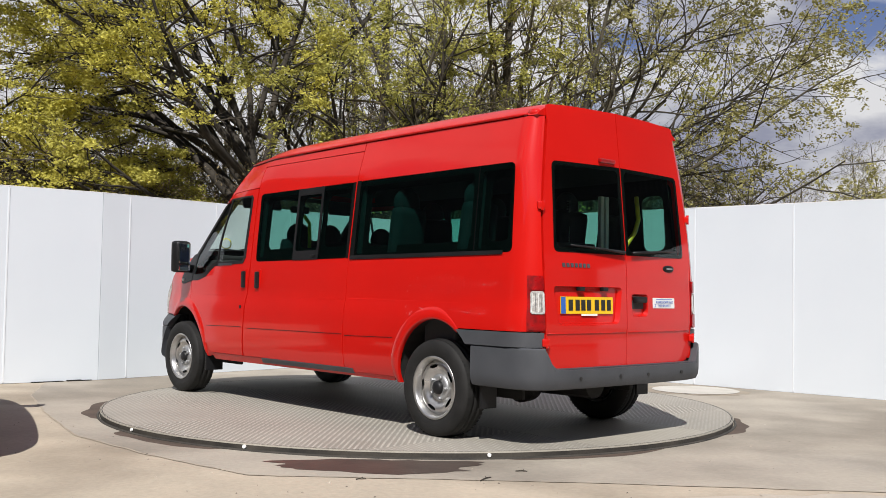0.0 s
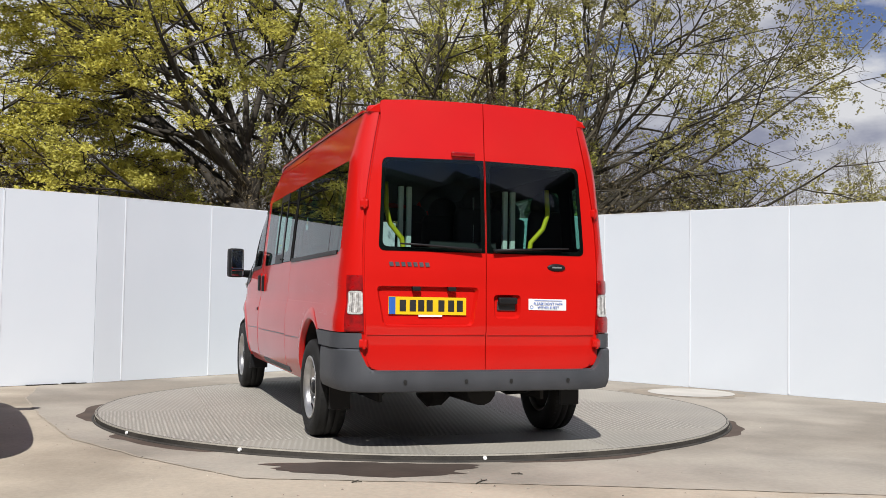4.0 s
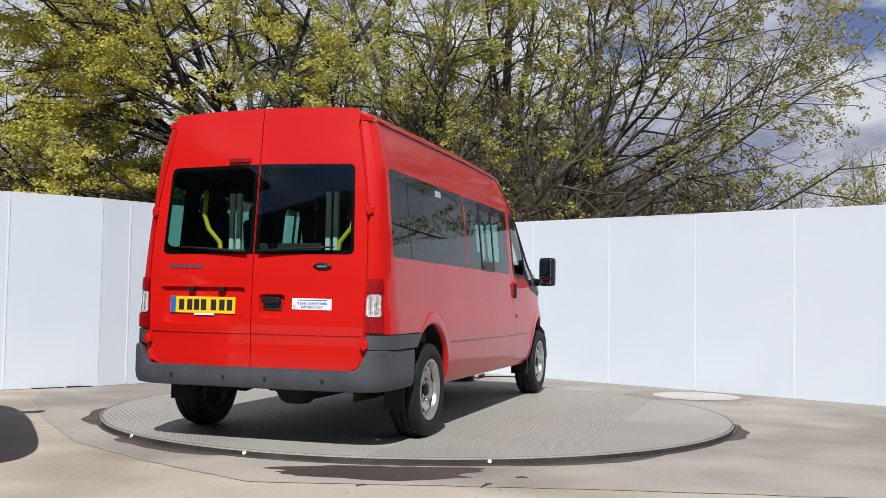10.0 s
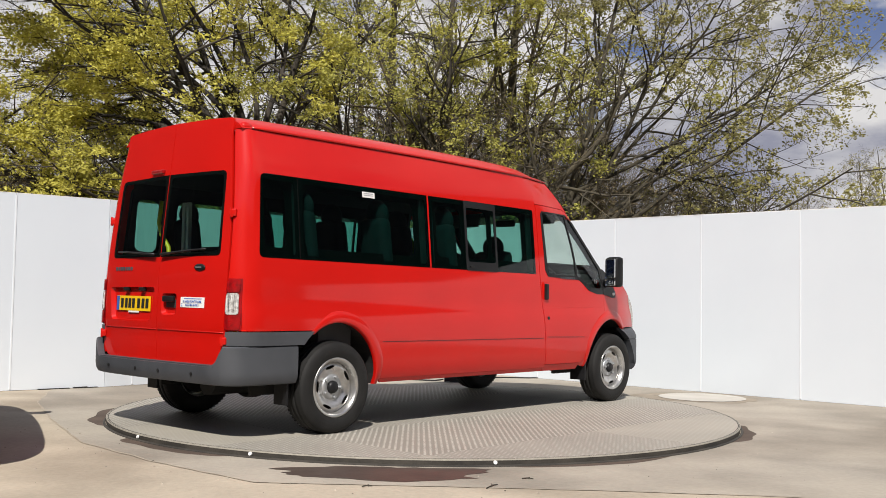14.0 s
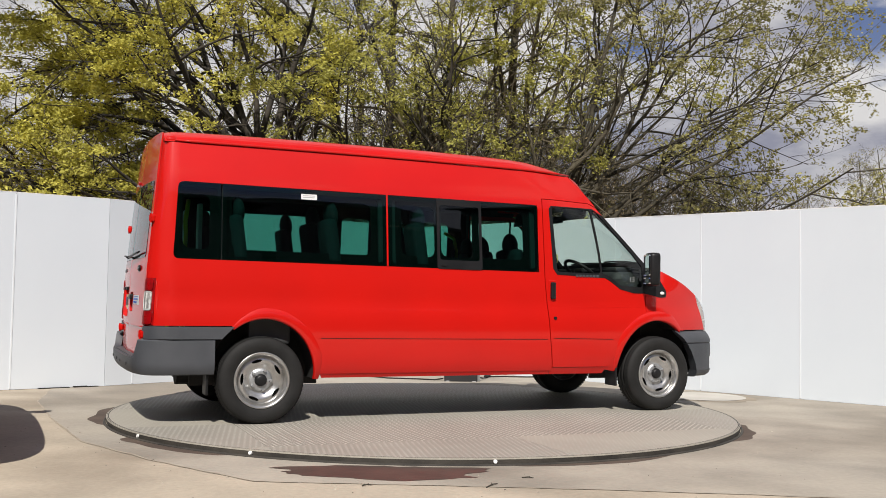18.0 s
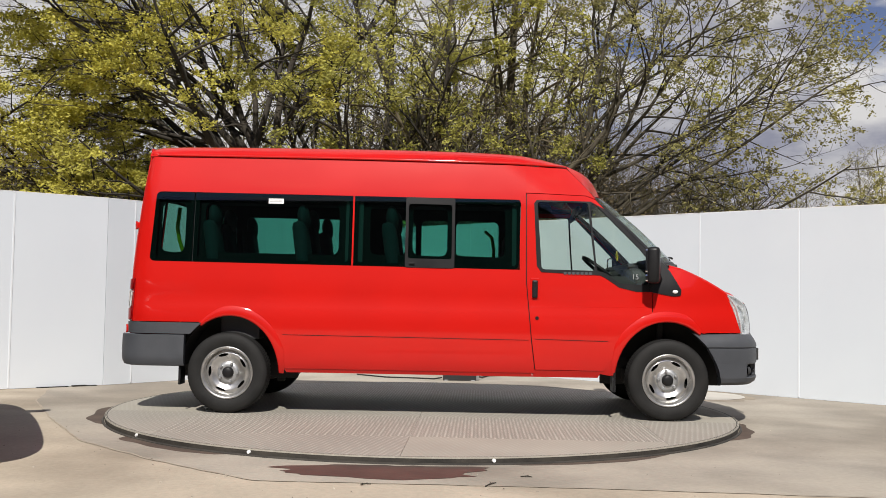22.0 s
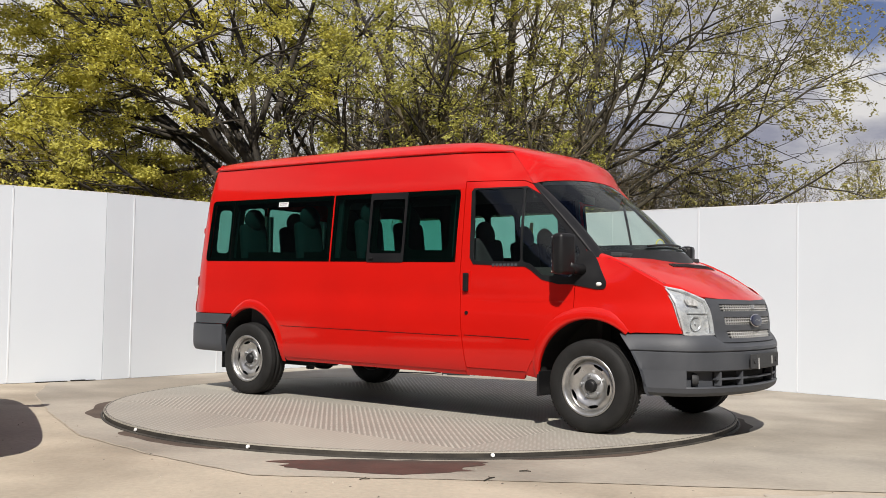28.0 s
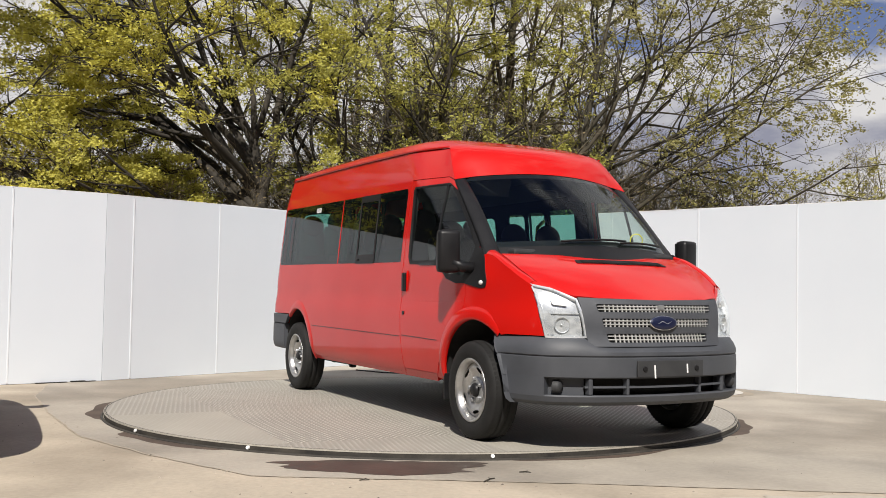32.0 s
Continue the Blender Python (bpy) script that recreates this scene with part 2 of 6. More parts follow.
def tube(points, r, sides=8, closed=False, caps=True):
    """A round bar along points; r is one radius or one for each point."""
    pts = [Vector(p) for p in points]
    rs = r if isinstance(r, (list, tuple)) else [r] * len(pts)
    verts, faces = [], []
    side = None
    for i, p in enumerate(pts):
        a, b = pts[max(i - 1, 0)], pts[min(i + 1, len(pts) - 1)]
        d = (b - a).normalized()
        if side is None:
            side = d.cross(Vector((0, 0, 1)) if abs(d.z) < 0.9 else Vector((1, 0, 0))).normalized()
        side = (side - d * side.dot(d)).normalized()
        up = d.cross(side)
        for k in range(sides):
            w = 2 * math.pi * k / sides
            verts.append(p + (side * math.cos(w) + up * math.sin(w)) * rs[i])
    n = len(pts)
    for i in range(n - 1):
        for k in range(sides):
            k2 = (k + 1) % sides
            faces.append((i * sides + k, i * sides + k2, (i + 1) * sides + k2, (i + 1) * sides + k))
    if caps:
        faces.append(tuple(range(sides - 1, -1, -1)))
        faces.append(tuple(range((n - 1) * sides, n * sides)))
    return mesh_of(verts, faces)


def ring(profile, seg=48, axis="y"):
    """Turns a profile of (radius, offset along the axle) round the axle."""
    verts, faces = [], []
    n = len(profile)
    for s in range(seg):
        w = 2 * math.pi * s / seg
        for r, o in profile:
            verts.append((r * math.cos(w), o, r * math.sin(w)) if axis == "y" else (r * math.cos(w), r * math.sin(w), o))
    for s in range(seg):
        s2 = (s + 1) % seg
        for i in range(n - 1):
            faces.append((s * n + i, s * n + i + 1, s2 * n + i + 1, s2 * n + i))
    return mesh_of(verts, faces)


# ---- ground ----
def concrete(name, c1, c2):
    m = surface(name, c1, c2, 1.3, 0.88, 0, 0.45, 26, 1.1)
    n, l = m.node_tree.nodes, m.node_tree.links
    p = n["Principled BSDF"]
    co = n.new("ShaderNodeTexCoord")
    st, ra, mx = n.new("ShaderNodeTexNoise"), n.new("ShaderNodeValToRGB"), n.new("ShaderNodeMix")
    st.inputs["Scale"].default_value, st.inputs["Detail"].default_value = 0.32, 8.0
    ra.color_ramp.elements[0].position, ra.color_ramp.elements[1].position = 0.47, 0.60
    mx.data_type, mx.blend_type = "RGBA", "MULTIPLY"
    mx.inputs["B"].default_value = (0.70, 0.68, 0.66, 1)
    l.new(co.outputs["Object"], st.inputs["Vector"])
    l.new(st.outputs["Fac"], ra.inputs["Fac"])
    l.new(ra.outputs["Color"], mx.inputs["Factor"])
    l.new(p.inputs["Base Color"].links[0].from_socket, mx.inputs["A"])
    l.new(mx.outputs["Result"], p.inputs["Base Color"])
    return m


CONCRETE = concrete("worn_concrete", (0.47, 0.40, 0.31), (0.345, 0.30, 0.235))
SLAB = concrete("grey_slab_concrete", (0.395, 0.352, 0.29), (0.295, 0.268, 0.226))
DARK_CONCRETE = surface("dark_concrete", (0.115, 0.085, 0.068), (0.075, 0.058, 0.048), 3, 0.8, 0, 0.2, 40, 0.4, 0, 0.08, 0.15)
CRACK_LINE = surface("pale_crack_dirt", (0.40, 0.345, 0.27), (0.27, 0.23, 0.18), 6, 0.95, 0, 0.3, 50)
CRACK = surface("crack_dirt", (0.30, 0.255, 0.195), (0.22, 0.185, 0.145), 6, 0.95, 0, 0.3, 50)
PALE = surface("pale_patched_concrete", (0.45, 0.40, 0.33), (0.36, 0.32, 0.27), 2, 0.85, 0, 0.3, 40, 0.5)

bm = bmesh.new()
bmesh.ops.create_circle(bm, cap_ends=True, segments=64, radius=900)
tagged(part("ground", bm, CONCRETE), "weathered pale concrete yard with damp stains", "ground", kind="structure")


def blot(name, cx, cy, rx, ry, seed, material, z, label, rough=0.35, n=40):
    """A flat irregular patch on the ground."""
    verts = [(cx, cy, z)]
    for i in range(n):
        w = 2 * math.pi * i / n
        k = 1 + rough * noise.noise((math.cos(w) * 1.7 + seed, math.sin(w) * 1.7, seed)) + 0.5 * rough * noise.noise((math.cos(w) * 6 + seed, math.sin(w) * 6, seed))
        verts.append((cx + rx * k * math.cos(w), cy + ry * k * math.sin(w), z))
    me = mesh_of(verts, [(0, i + 1, (i + 1) % n + 1) for i in range(n)])
    return tagged(part(name, me, material), label, "stain", kind="structure")


def seam(name, pts, w, material, z, label, seed=0):
    """A thin crooked crack or joint along points."""
    verts, faces, out = [], [], []
    for a, b in zip(pts, pts[1:]):
        out += [Vector(a).lerp(Vector(b), k / 10) for k in range(10)]
    out.append(Vector(pts[-1]))
    for i, p in enumerate(out):
        d = (out[min(i + 1, len(out) - 1)] - out[max(i - 1, 0)]).normalized()
        s = Vector((-d.y, d.x))
        j = 0.02 * noise.noise((i * 0.5, seed, 0))
        h = w * (0.6 + 0.8 * abs(noise.noise((i * 0.9, seed, 5))))
        for k in (-1, 1):
            q = Vector((p.x, p.y)) + s * (j + k * h)
            verts.append((q.x, q.y, z))
    for i in range(len(out) - 1):
        faces.append((2 * i, 2 * i + 2, 2 * i + 3, 2 * i + 1))
    return tagged(part(name, mesh_of(verts, faces), material), label, "crack", kind="structure")


R_TABLE, Z_TABLE = 2.76, 0.05
WET = surface("wet_concrete", (0.085, 0.066, 0.055), (0.055, 0.044, 0.038), 3, 0.45, 0, 0.15, 30, 0.4, 0, 0.12, 0.22)
blot("dark_patch", -0.25, -3.02, 0.68, 0.24, 3.1, WET, 0.004, "dark damp patch on concrete beside the turntable", 0.5)


def dark_arc(a0, a1, w0, seed):
    """A dark crescent that hugs the turntable's rim."""
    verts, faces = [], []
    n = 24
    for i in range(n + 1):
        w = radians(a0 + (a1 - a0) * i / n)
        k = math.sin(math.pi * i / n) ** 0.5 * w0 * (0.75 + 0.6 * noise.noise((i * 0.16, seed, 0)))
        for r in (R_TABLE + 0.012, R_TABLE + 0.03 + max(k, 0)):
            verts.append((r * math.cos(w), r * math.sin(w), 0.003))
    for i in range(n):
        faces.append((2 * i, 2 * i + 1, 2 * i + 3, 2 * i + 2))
    tagged(part("dark_patch", mesh_of(verts, faces), DARK_CONCRETE), "narrow dark patch beside the turntable rim", "stain", kind="structure")


dark_arc(-142, -118, 0.16, 1.5)
dark_arc(-32, -8, 0.14, 4.5)
dark_arc(172, 202, 0.15, 7.5)
dark_arc(-78, -52, 0.10, 9.5)
blot("pale_patch", 2.2, -3.95, 0.75, 0.22, 8.5, PALE, 0.004, "pale repaired patch in the concrete", 0.5)
YARD_LINE = [(-4.1, 1.9), (-3.75, 0.6), (-3.1, -0.75), (-2.46, -1.93), (-1.7, -2.75), (-0.97, -3.38), (-0.72, -3.40), (0.2, -3.44), (1.01, -3.49), (2.62, -3.66), (6, -3.9)]
edge = YARD_LINE + [(9.6, -3.2), (-0.206, 6.4), (-3.9, 2.3)]
tagged(part("pavement", mesh_of([(x, y, 0.0022) for x, y in edge], [tuple(range(len(edge)))]), SLAB), "grey concrete slab round the turntable", "slab", kind="structure")
seam("ground_crack", [(-4.1, 1.9), (-3.75, 0.6), (-3.1, -0.75), (-2.46, -1.93), (-1.7, -2.75), (-0.97, -3.38), (-0.72, -3.40)], 0.011, CRACK_LINE, 0.0036, "dirt-filled crack in the concrete yard", 1)
seam("slab_joint", [(-0.7, -3.40), (0.2, -3.44), (1.01, -3.49), (2.62, -3.66), (6, -3.9)], 0.006, CRACK_LINE, 0.0036, "dirt-filled joint between concrete slabs", 2)
bm = bmesh.new()
bmesh.ops.create_circle(bm, cap_ends=True, segments=48, radius=0.48, matrix=Matrix.Translation((3.12, 2.10, 0.008)))
tagged(part("drain_cover", bm, surface("pale_cover", (0.50, 0.475, 0.43), (0.42, 0.395, 0.35), 3, 0.7, 0, 0.15, 40, 0.4)), "pale round drain cover set in the concrete", "drain cover", kind="structure")
blot("dark_patch", 3.02, 2.10, 0.60, 0.53, 4.4, CRACK, 0.004, "damp ring round the drain cover", 0.3)


# ---- turntable ----
def tread_plate(name, angle, c1, c2, amount):
    """Chequer plate: raised lozenges in two crossing directions."""
    m = surface(name, c1, c2, 1.1, 0.68, 0.0, 0.0, 60, 0.35)
    n, l = m.node_tree.nodes, m.node_tree.links
    p = n["Principled BSDF"]
    co, mp = n.new("ShaderNodeTexCoord"), n.new("ShaderNodeMapping")
    mp.inputs["Rotation"].default_value = (0, 0, radians(angle))
    l.new(co.outputs["Object"], mp.inputs["Vector"])
    sep = n.new("ShaderNodeSeparateXYZ")
    l.new(mp.outputs[0], sep.inputs[0])

    def math_node(op, a, b):
        nd = n.new("ShaderNodeMath")
        nd.operation = op
        for i, v in enumerate((a, b)):
            if isinstance(v, (int, float)):
                nd.inputs[i].default_value = v
            else:
                l.new(v, nd.inputs[i])
        return nd.outputs[0]

    k = 2 * math.pi / 0.08
    u = math_node("SINE", math_node("MULTIPLY", sep.outputs[0], k), 0)
    v = math_node("SINE", math_node("MULTIPLY", sep.outputs[1], k), 0)
    h = math_node("MULTIPLY", u, v)
    top = math_node("SMOOTH_MAX", math_node("ABSOLUTE", h, 0), 0.35)
    b = n.new("ShaderNodeBump")
    b.inputs["Strength"].default_value, b.inputs["Distance"].default_value = amount, 0.006
    l.new(top, b.inputs["Height"])
    l.new(b.outputs["Normal"], p.inputs["Normal"])
    # Lozenge tops coloured paler for their worn shine and glints.
    mx = n.new("ShaderNodeMix")
    mx.data_type = "RGBA"
    mr = n.new("ShaderNodeMapRange")
    mr.inputs["From Min"].default_value, mr.inputs["From Max"].default_value = 0.6, 0.95
    mr.inputs["To Max"].default_value = 0.8 * amount
    l.new(top, mr.inputs["Value"])
    l.new(mr.outputs["Result"], mx.inputs["Factor"])
    l.new(p.inputs["Base Color"].links[0].from_socket, mx.inputs["A"])
    mx.inputs["B"].default_value = (0.66, 0.62, 0.55, 1)
    l.new(mx.outputs["Result"], p.inputs["Base Color"])
    return m


# Chequer contrast differs by plate: how light catches each is fixed in the colour.
TREAD = [tread_plate("chequer_plate_a", 45, (0.22, 0.205, 0.175), (0.28, 0.262, 0.225), 1.0),
         tread_plate("chequer_plate_b", 12, (0.245, 0.23, 0.198), (0.31, 0.288, 0.248), 0.45),
         tread_plate("faint_chequer_plate", 70, (0.29, 0.27, 0.23), (0.355, 0.33, 0.28), 0.18)]
RIM_STEEL = surface("dirty_dark_rim", (0.022, 0.021, 0.02), (0.07, 0.062, 0.052), 3.5, 0.7, 0, 0.3, 70, 0.6, 0, 0.08, 0.25)
turntable = thing("turntable", "round grey steel turntable platform with chequer plate top", "turntable", m=pose(0, 0, 0))


def disc_piece(x0, x1, y0, y1, r=R_TABLE - 0.02, gap=0.003):
    """The part of the disc between two pairs of straight cuts, as a plate 12 mm thick."""
    bm = bmesh.new()
    bmesh.ops.create_circle(bm, cap_ends=True, segments=128, radius=r)
    for co, no in (((x0 + gap, 0, 0), (-1, 0, 0)), ((x1 - gap, 0, 0), (1, 0, 0)), ((0, y0 + gap, 0), (0, -1, 0)), ((0, y1 - gap, 0), (0, 1, 0))):
        bmesh.ops.bisect_plane(bm, geom=bm.verts[:] + bm.edges[:] + bm.faces[:], plane_co=co, plane_no=no, clear_outer=True)
    if not bm.faces:
        bm.free()
        return None
    top = bmesh.ops.extrude_face_region(bm, geom=bm.faces[:])
    bmesh.ops.translate(bm, vec=(0, 0, 0.012), verts=[g for g in top["geom"] if isinstance(g, bmesh.types.BMVert)])
    bmesh.ops.recalc_face_normals(bm, faces=bm.faces[:])
    bmesh.ops.translate(bm, vec=(0, 0, Z_TABLE - 0.012), verts=bm.verts[:])
    return bm


XS, YS = (-2.8, -1.85, 0.0, 1.85, 2.8), (-2.8, -1.85, -0.62, 0.62, 1.85, 2.8)
KIND = ("11211", "10100", "00101", "11010")
for i in range(4):
    for j in range(5):
        bm = disc_piece(XS[i], XS[i + 1], YS[j], YS[j + 1], gap=0.0012)
        if bm:
            part("deck_plate", bm, TREAD[2 if KIND[i][j] == "2" or (i, j) in ((0, 0), (2, 0), (3, 4), (3, 2)) else int(KIND[i][j])], turntable)
part("rim_band", ring([(R_TABLE - 0.03, 0.004), (R_TABLE - 0.002, 0.004), (R_TABLE, 0.008), (R_TABLE, Z_TABLE - 0.004), (R_TABLE - 0.004, Z_TABLE), (R_TABLE - 0.02, Z_TABLE)], 128, "z"), RIM_STEEL, turntable, "dark steel rim band")
part("rim_edge", ring([(R_TABLE - 0.012, Z_TABLE + 0.0005), (R_TABLE + 0.001, Z_TABLE - 0.001), (R_TABLE + 0.002, Z_TABLE - 0.010), (R_TABLE - 0.001, Z_TABLE - 0.012)], 128, "z"), TREAD[2], turntable, "worn grey rim edge")
kerb = thing("turntable_surround", "low black rubber surround ring with small white marks", "surround")
part("surround_ring", ring([(R_TABLE + 0.006, 0.0), (R_TABLE + 0.006, 0.012), (R_TABLE + 0.012, 0.014), (R_TABLE + 0.024, 0.008), (R_TABLE + 0.026, 0.0)], 128, "z"), RIM_STEEL, kerb)
for w in (-139.0, -114.5, -80.5):
    bm = bmesh.new()
    bmesh.ops.create_circle(bm, cap_ends=True, segments=12, radius=0.010)
    bmesh.ops.create_cone(bm, cap_ends=True, segments=12, radius1=0.014, radius2=0.012, depth=0.010)
    ob = part("white_mark", bm, WHITE, kerb)
    ob.matrix_basis = pose((R_TABLE + 0.008) * math.cos(radians(w)), (R_TABLE + 0.008) * math.sin(radians(w)), 0.028, 78, 0, w + 90)


# ---- white hoarding ----
H_FENCE = 2.13


def hoarding(name, a, b, first, n_before, label):
    """A run of white sheets from a to b, with joint strips; first: where the first joint lies."""
    a, b = Vector((*a, 0)), Vector((*b, 0))
    d = (b - a).normalized()
    out = Vector((d.y, -d.x, 0))
    run = thing(name, label, "hoarding", kind="structure")
    rot = Matrix((d, out, Vector((0, 0, 1)))).transposed().to_4x4()
    length = (b - a).length
    cuts = [0.0] + [c for c in (first + 1.22 * k for k in range(40)) if 0.05 < c < length - 0.05] + [length]
    for i in range(len(cuts) - 1):
        w = cuts[i + 1] - cuts[i]
        bm = boxm((w / 2, 0.0, H_FENCE / 2 + 0.002), (w - 0.004, 0.018, H_FENCE - 0.004), 0.002)
        sheet = part("sheet", bm, WHITE_SHEET, run)
        lean = 0.07 * math.sin(i * 2.3 + first)
        sheet.matrix_basis = Matrix.Translation(a + d * cuts[i]) @ rot @ pose(0, 0, 0, lean)
        if i:
            strip = part("joint_strip", boxm((0, 0.0115, H_FENCE / 2), (0.016, 0.006, H_FENCE - 0.03), 0.001), STRIP, run)
            strip.matrix_basis = Matrix.Translation(a + d * cuts[i]) @ rot
            post = part("post", boxm((0, -0.06, H_FENCE / 2 - 0.05), (0.07, 0.09, H_FENCE - 0.1), 0.004), GALV, run)
            post.matrix_basis = Matrix.Translation(a + d * cuts[i]) @ rot
    cap = part("top_trim", boxm((length / 2, 0, H_FENCE + 0.003), (length, 0.0185, 0.008), 0.002), WHITE, run)
    cap.matrix_basis = Matrix.Translation(a) @ rot
    return run


hoarding("wall_north_west", (-3.65, 2.28), (-0.206, 6.12), 0.35, 0, "white sheet hoarding standing on the concrete")
hoarding("wall_north_east", (-0.206, 6.12), (9.0, -2.53), 1.16, 0, "white sheet hoarding with fine vertical joints")
west = hoarding("wall_west", (-4.917, 1.338), (-3.65, 2.28), 0.56, 0, "white sheet hoarding beside the turntable")
# Thin dark strips laid in to draw the dark line at the foot.
for k, (x, w, h) in enumerate(((-4.10, 0.34, 0.008), (-3.87, 0.16, 0.014), (-3.76, 0.12, 0.008))):
    at_foot = part("foot_strip", boxm((0, -0.03, h / 2 + 0.003), (w, 0.035, h), 0.004), DARK, west, "thin dark strip at the foot")
    at_foot.matrix_basis = pose(x, 2.28 + (x + 3.65) * 0.7438, 0, 0, 0, 36.6 + 2 * k)


# ---- warehouse behind the camera ----
def cladding(name, length, height, material, parent, m):
    """Box-profile metal sheeting."""
    n = int(length / 0.1)
    verts, faces = [], []
    for i in range(n + 1):
        y = (0.0, 0.0, 0.035, 0.035)[i % 4]
        verts += [(i * 0.1, -y, 0), (i * 0.1, -y, height)]
    for i in range(n):
        faces.append((2 * i, 2 * i + 2, 2 * i + 3, 2 * i + 1))
    ob = part(name, mesh_of(verts, faces), material, parent)
    ob.matrix_basis = m
    return ob


CLAD = surface("dark_grey_cladding", (0.065, 0.07, 0.078), (0.045, 0.05, 0.056), 0.8, 0.45, 0.3, 0, 30, 0.3)
def warehouse(m, length, depth, height, doors):
    """A shed whose front runs along its own x axis and looks towards +y."""
    shed = thing("warehouse", "dark grey corrugated metal warehouse across the yard, out of view", "warehouse", group="warehouses", m=m)
    cladding("front_wall", length, height, CLAD, shed, pose(0, 0, 0))
    for x in (0, length):
        cladding("side_wall", depth, height, CLAD, shed, pose(x, 0, 0, 0, 0, -90))
    part("roof", boxm((length / 2, -depth / 2, height + 0.2), (length + 0.6, depth + 1, 0.25), 0.03), CLAD, shed)
    for x in doors:
        part("roller_door", boxm((x, 0.06, 2.2), (4.2, 0.12, 4.4), 0.02), GALV, shed, "grey roller shutter door")


warehouse(pose(-46, -23, 0), 60, 20, 9.0, (8, 35, 50))
warehouse(pose(14.6, -23, 0), 33, 20, 9.6, (8, 25))
# Added out of view so the van's right side mirrors something dark.
warehouse(pose(20, -19, 0, 0, 0, 90), 26, 14, 9.0, (13,))
warehouse(pose(-20, 22, 0, 0, 0, -90), 41, 14, 9.0, (13, 30))


# ---- car parked just beside the camera's view ----
CAR_PAINT = surface("dark_grey_car_paint", (0.03, 0.032, 0.036), (0.025, 0.026, 0.03), 2, 0.4, 0.2, 0, 60, 0.1, 0.8)
car = thing("parked_car", "dark grey hatchback parked beside the turntable", "car", m=pose(-4.06, -1.90, 0, 0, 0, 115))


def car_section(x, w, zlo, zmid, zroof, wr):
    return [(x, -w, zlo), (x, -w * 1.02, zmid * 0.75), (x, -w * 0.97, zmid), (x, -wr, max(zroof, zmid) - 0.04), (x, -wr * 0.8, max(zroof, zmid)), (x, wr * 0.8, max(zroof, zmid)), (x, wr, max(zroof, zmid) - 0.04), (x, w * 0.97, zmid), (x, w * 1.02, zmid * 0.75), (x, w, zlo)]


cs = [car_section(*a) for a in ((-1.95, 0.70, 0.35, 0.80, 0.95, 0.55), (-1.85, 0.80, 0.22, 0.90, 1.10, 0.62), (-1.35, 0.84, 0.2, 0.93, 1.40, 0.60), (-0.4, 0.85, 0.2, 0.92, 1.46, 0.62), (0.35, 0.85, 0.2, 0.90, 1.40, 0.60), (0.9, 0.84, 0.2, 0.88, 0.92, 0.70), (1.3, 0.80, 0.22, 0.76, 0.80, 0.66), (1.55, 0.68, 0.30, 0.62, 0.66, 0.55), (1.62, 0.60, 0.38, 0.55, 0.58, 0.50))]
cf = [(i * 10 + k, i * 10 + (k + 1) % 10, (i + 1) * 10 + (k + 1) % 10, (i + 1) * 10 + k) for i in range(8) for k in range(10)] + [tuple(range(9, -1, -1)), tuple(range(80, 90))]
car_body = part("body", mesh_of([v for c in cs for v in c], cf), CAR_PAINT, car, smooth=True)
car_body.modifiers.new("rounding", "SUBSURF").render_levels = 2
car_body.modifiers["rounding"].levels = 2
for x in (-1.2, 1.05):
    for y in (-0.76, 0.76):
        at_wheel = part("wheel", ring([(0.0, -0.09), (0.19, -0.09), (0.29, -0.1), (0.315, -0.07), (0.315, 0.07), (0.29, 0.1), (0.0, 0.09)], 28), RUBBER, car)
        at_wheel.matrix_basis = pose(x, y, 0.315)
for y in (-0.76, 0.76):
    part("door_mirror", boxm((0.32, y, 1.13), (0.10, 0.22, 0.14), 0.03), CAR_PAINT, car)


# ---- grit on the yard ----
rg = random.Random(17)
gv, gf = [], []
for _ in range(420):
    a, r = rg.uniform(-165, -15), rg.uniform(R_TABLE + 0.08, 6.2)
    x, y, s = r * math.cos(radians(a)), r * math.sin(radians(a)), rg.choice((0.003, 0.004, 0.006, 0.009)) * rg.uniform(0.7, 1.3)
    o = len(gv)
    for k in range(5):
        w = 2 * math.pi * k / 5 + a
        gv.append((x + s * rg.uniform(0.7, 1.4) * math.cos(w), y + s * math.sin(w), 0.0))
    gv.append((x, y, s * rg.uniform(0.5, 1.0)))
    gf += [(o + k, o + (k + 1) % 5, o + 5) for k in range(5)]
tagged(part("grit", mesh_of(gv, gf), surface("grit", (0.42, 0.37, 0.30), (0.10, 0.085, 0.07), 40, 0.9, 0, 0, 60, 0.3, 0, 0.05, 0.3, 0.6)), "loose grit and small stones on the concrete", "grit", kind="stuff")


# ---- small things on the yard ----
BOX_PAINT = surface("dark_grey_steel_box", (0.022, 0.022, 0.024), (0.015, 0.015, 0.016), 6, 0.6, 0.1, 0.1, 120)
motor = thing("motor_box", "low dark grey steel motor box behind the turntable", "motor box", m=pose(0.45, 3.72, 0))
part("housing", boxm((0, 0, 0.078), (0.42, 0.22, 0.15), 0.012), BOX_PAINT, motor)
part("bracket", boxm((0.232, -0.02, 0.06), (0.035, 0.06, 0.11), 0.006), GALV, motor, "pale metal end bracket")
for x in (-0.17, 0.17):
    part("foot", boxm((x, 0, 0.006), (0.05, 0.24, 0.012), 0.003), GALV, motor)
cable = thing("cable", "thin black power cable lying on the concrete", "cable")
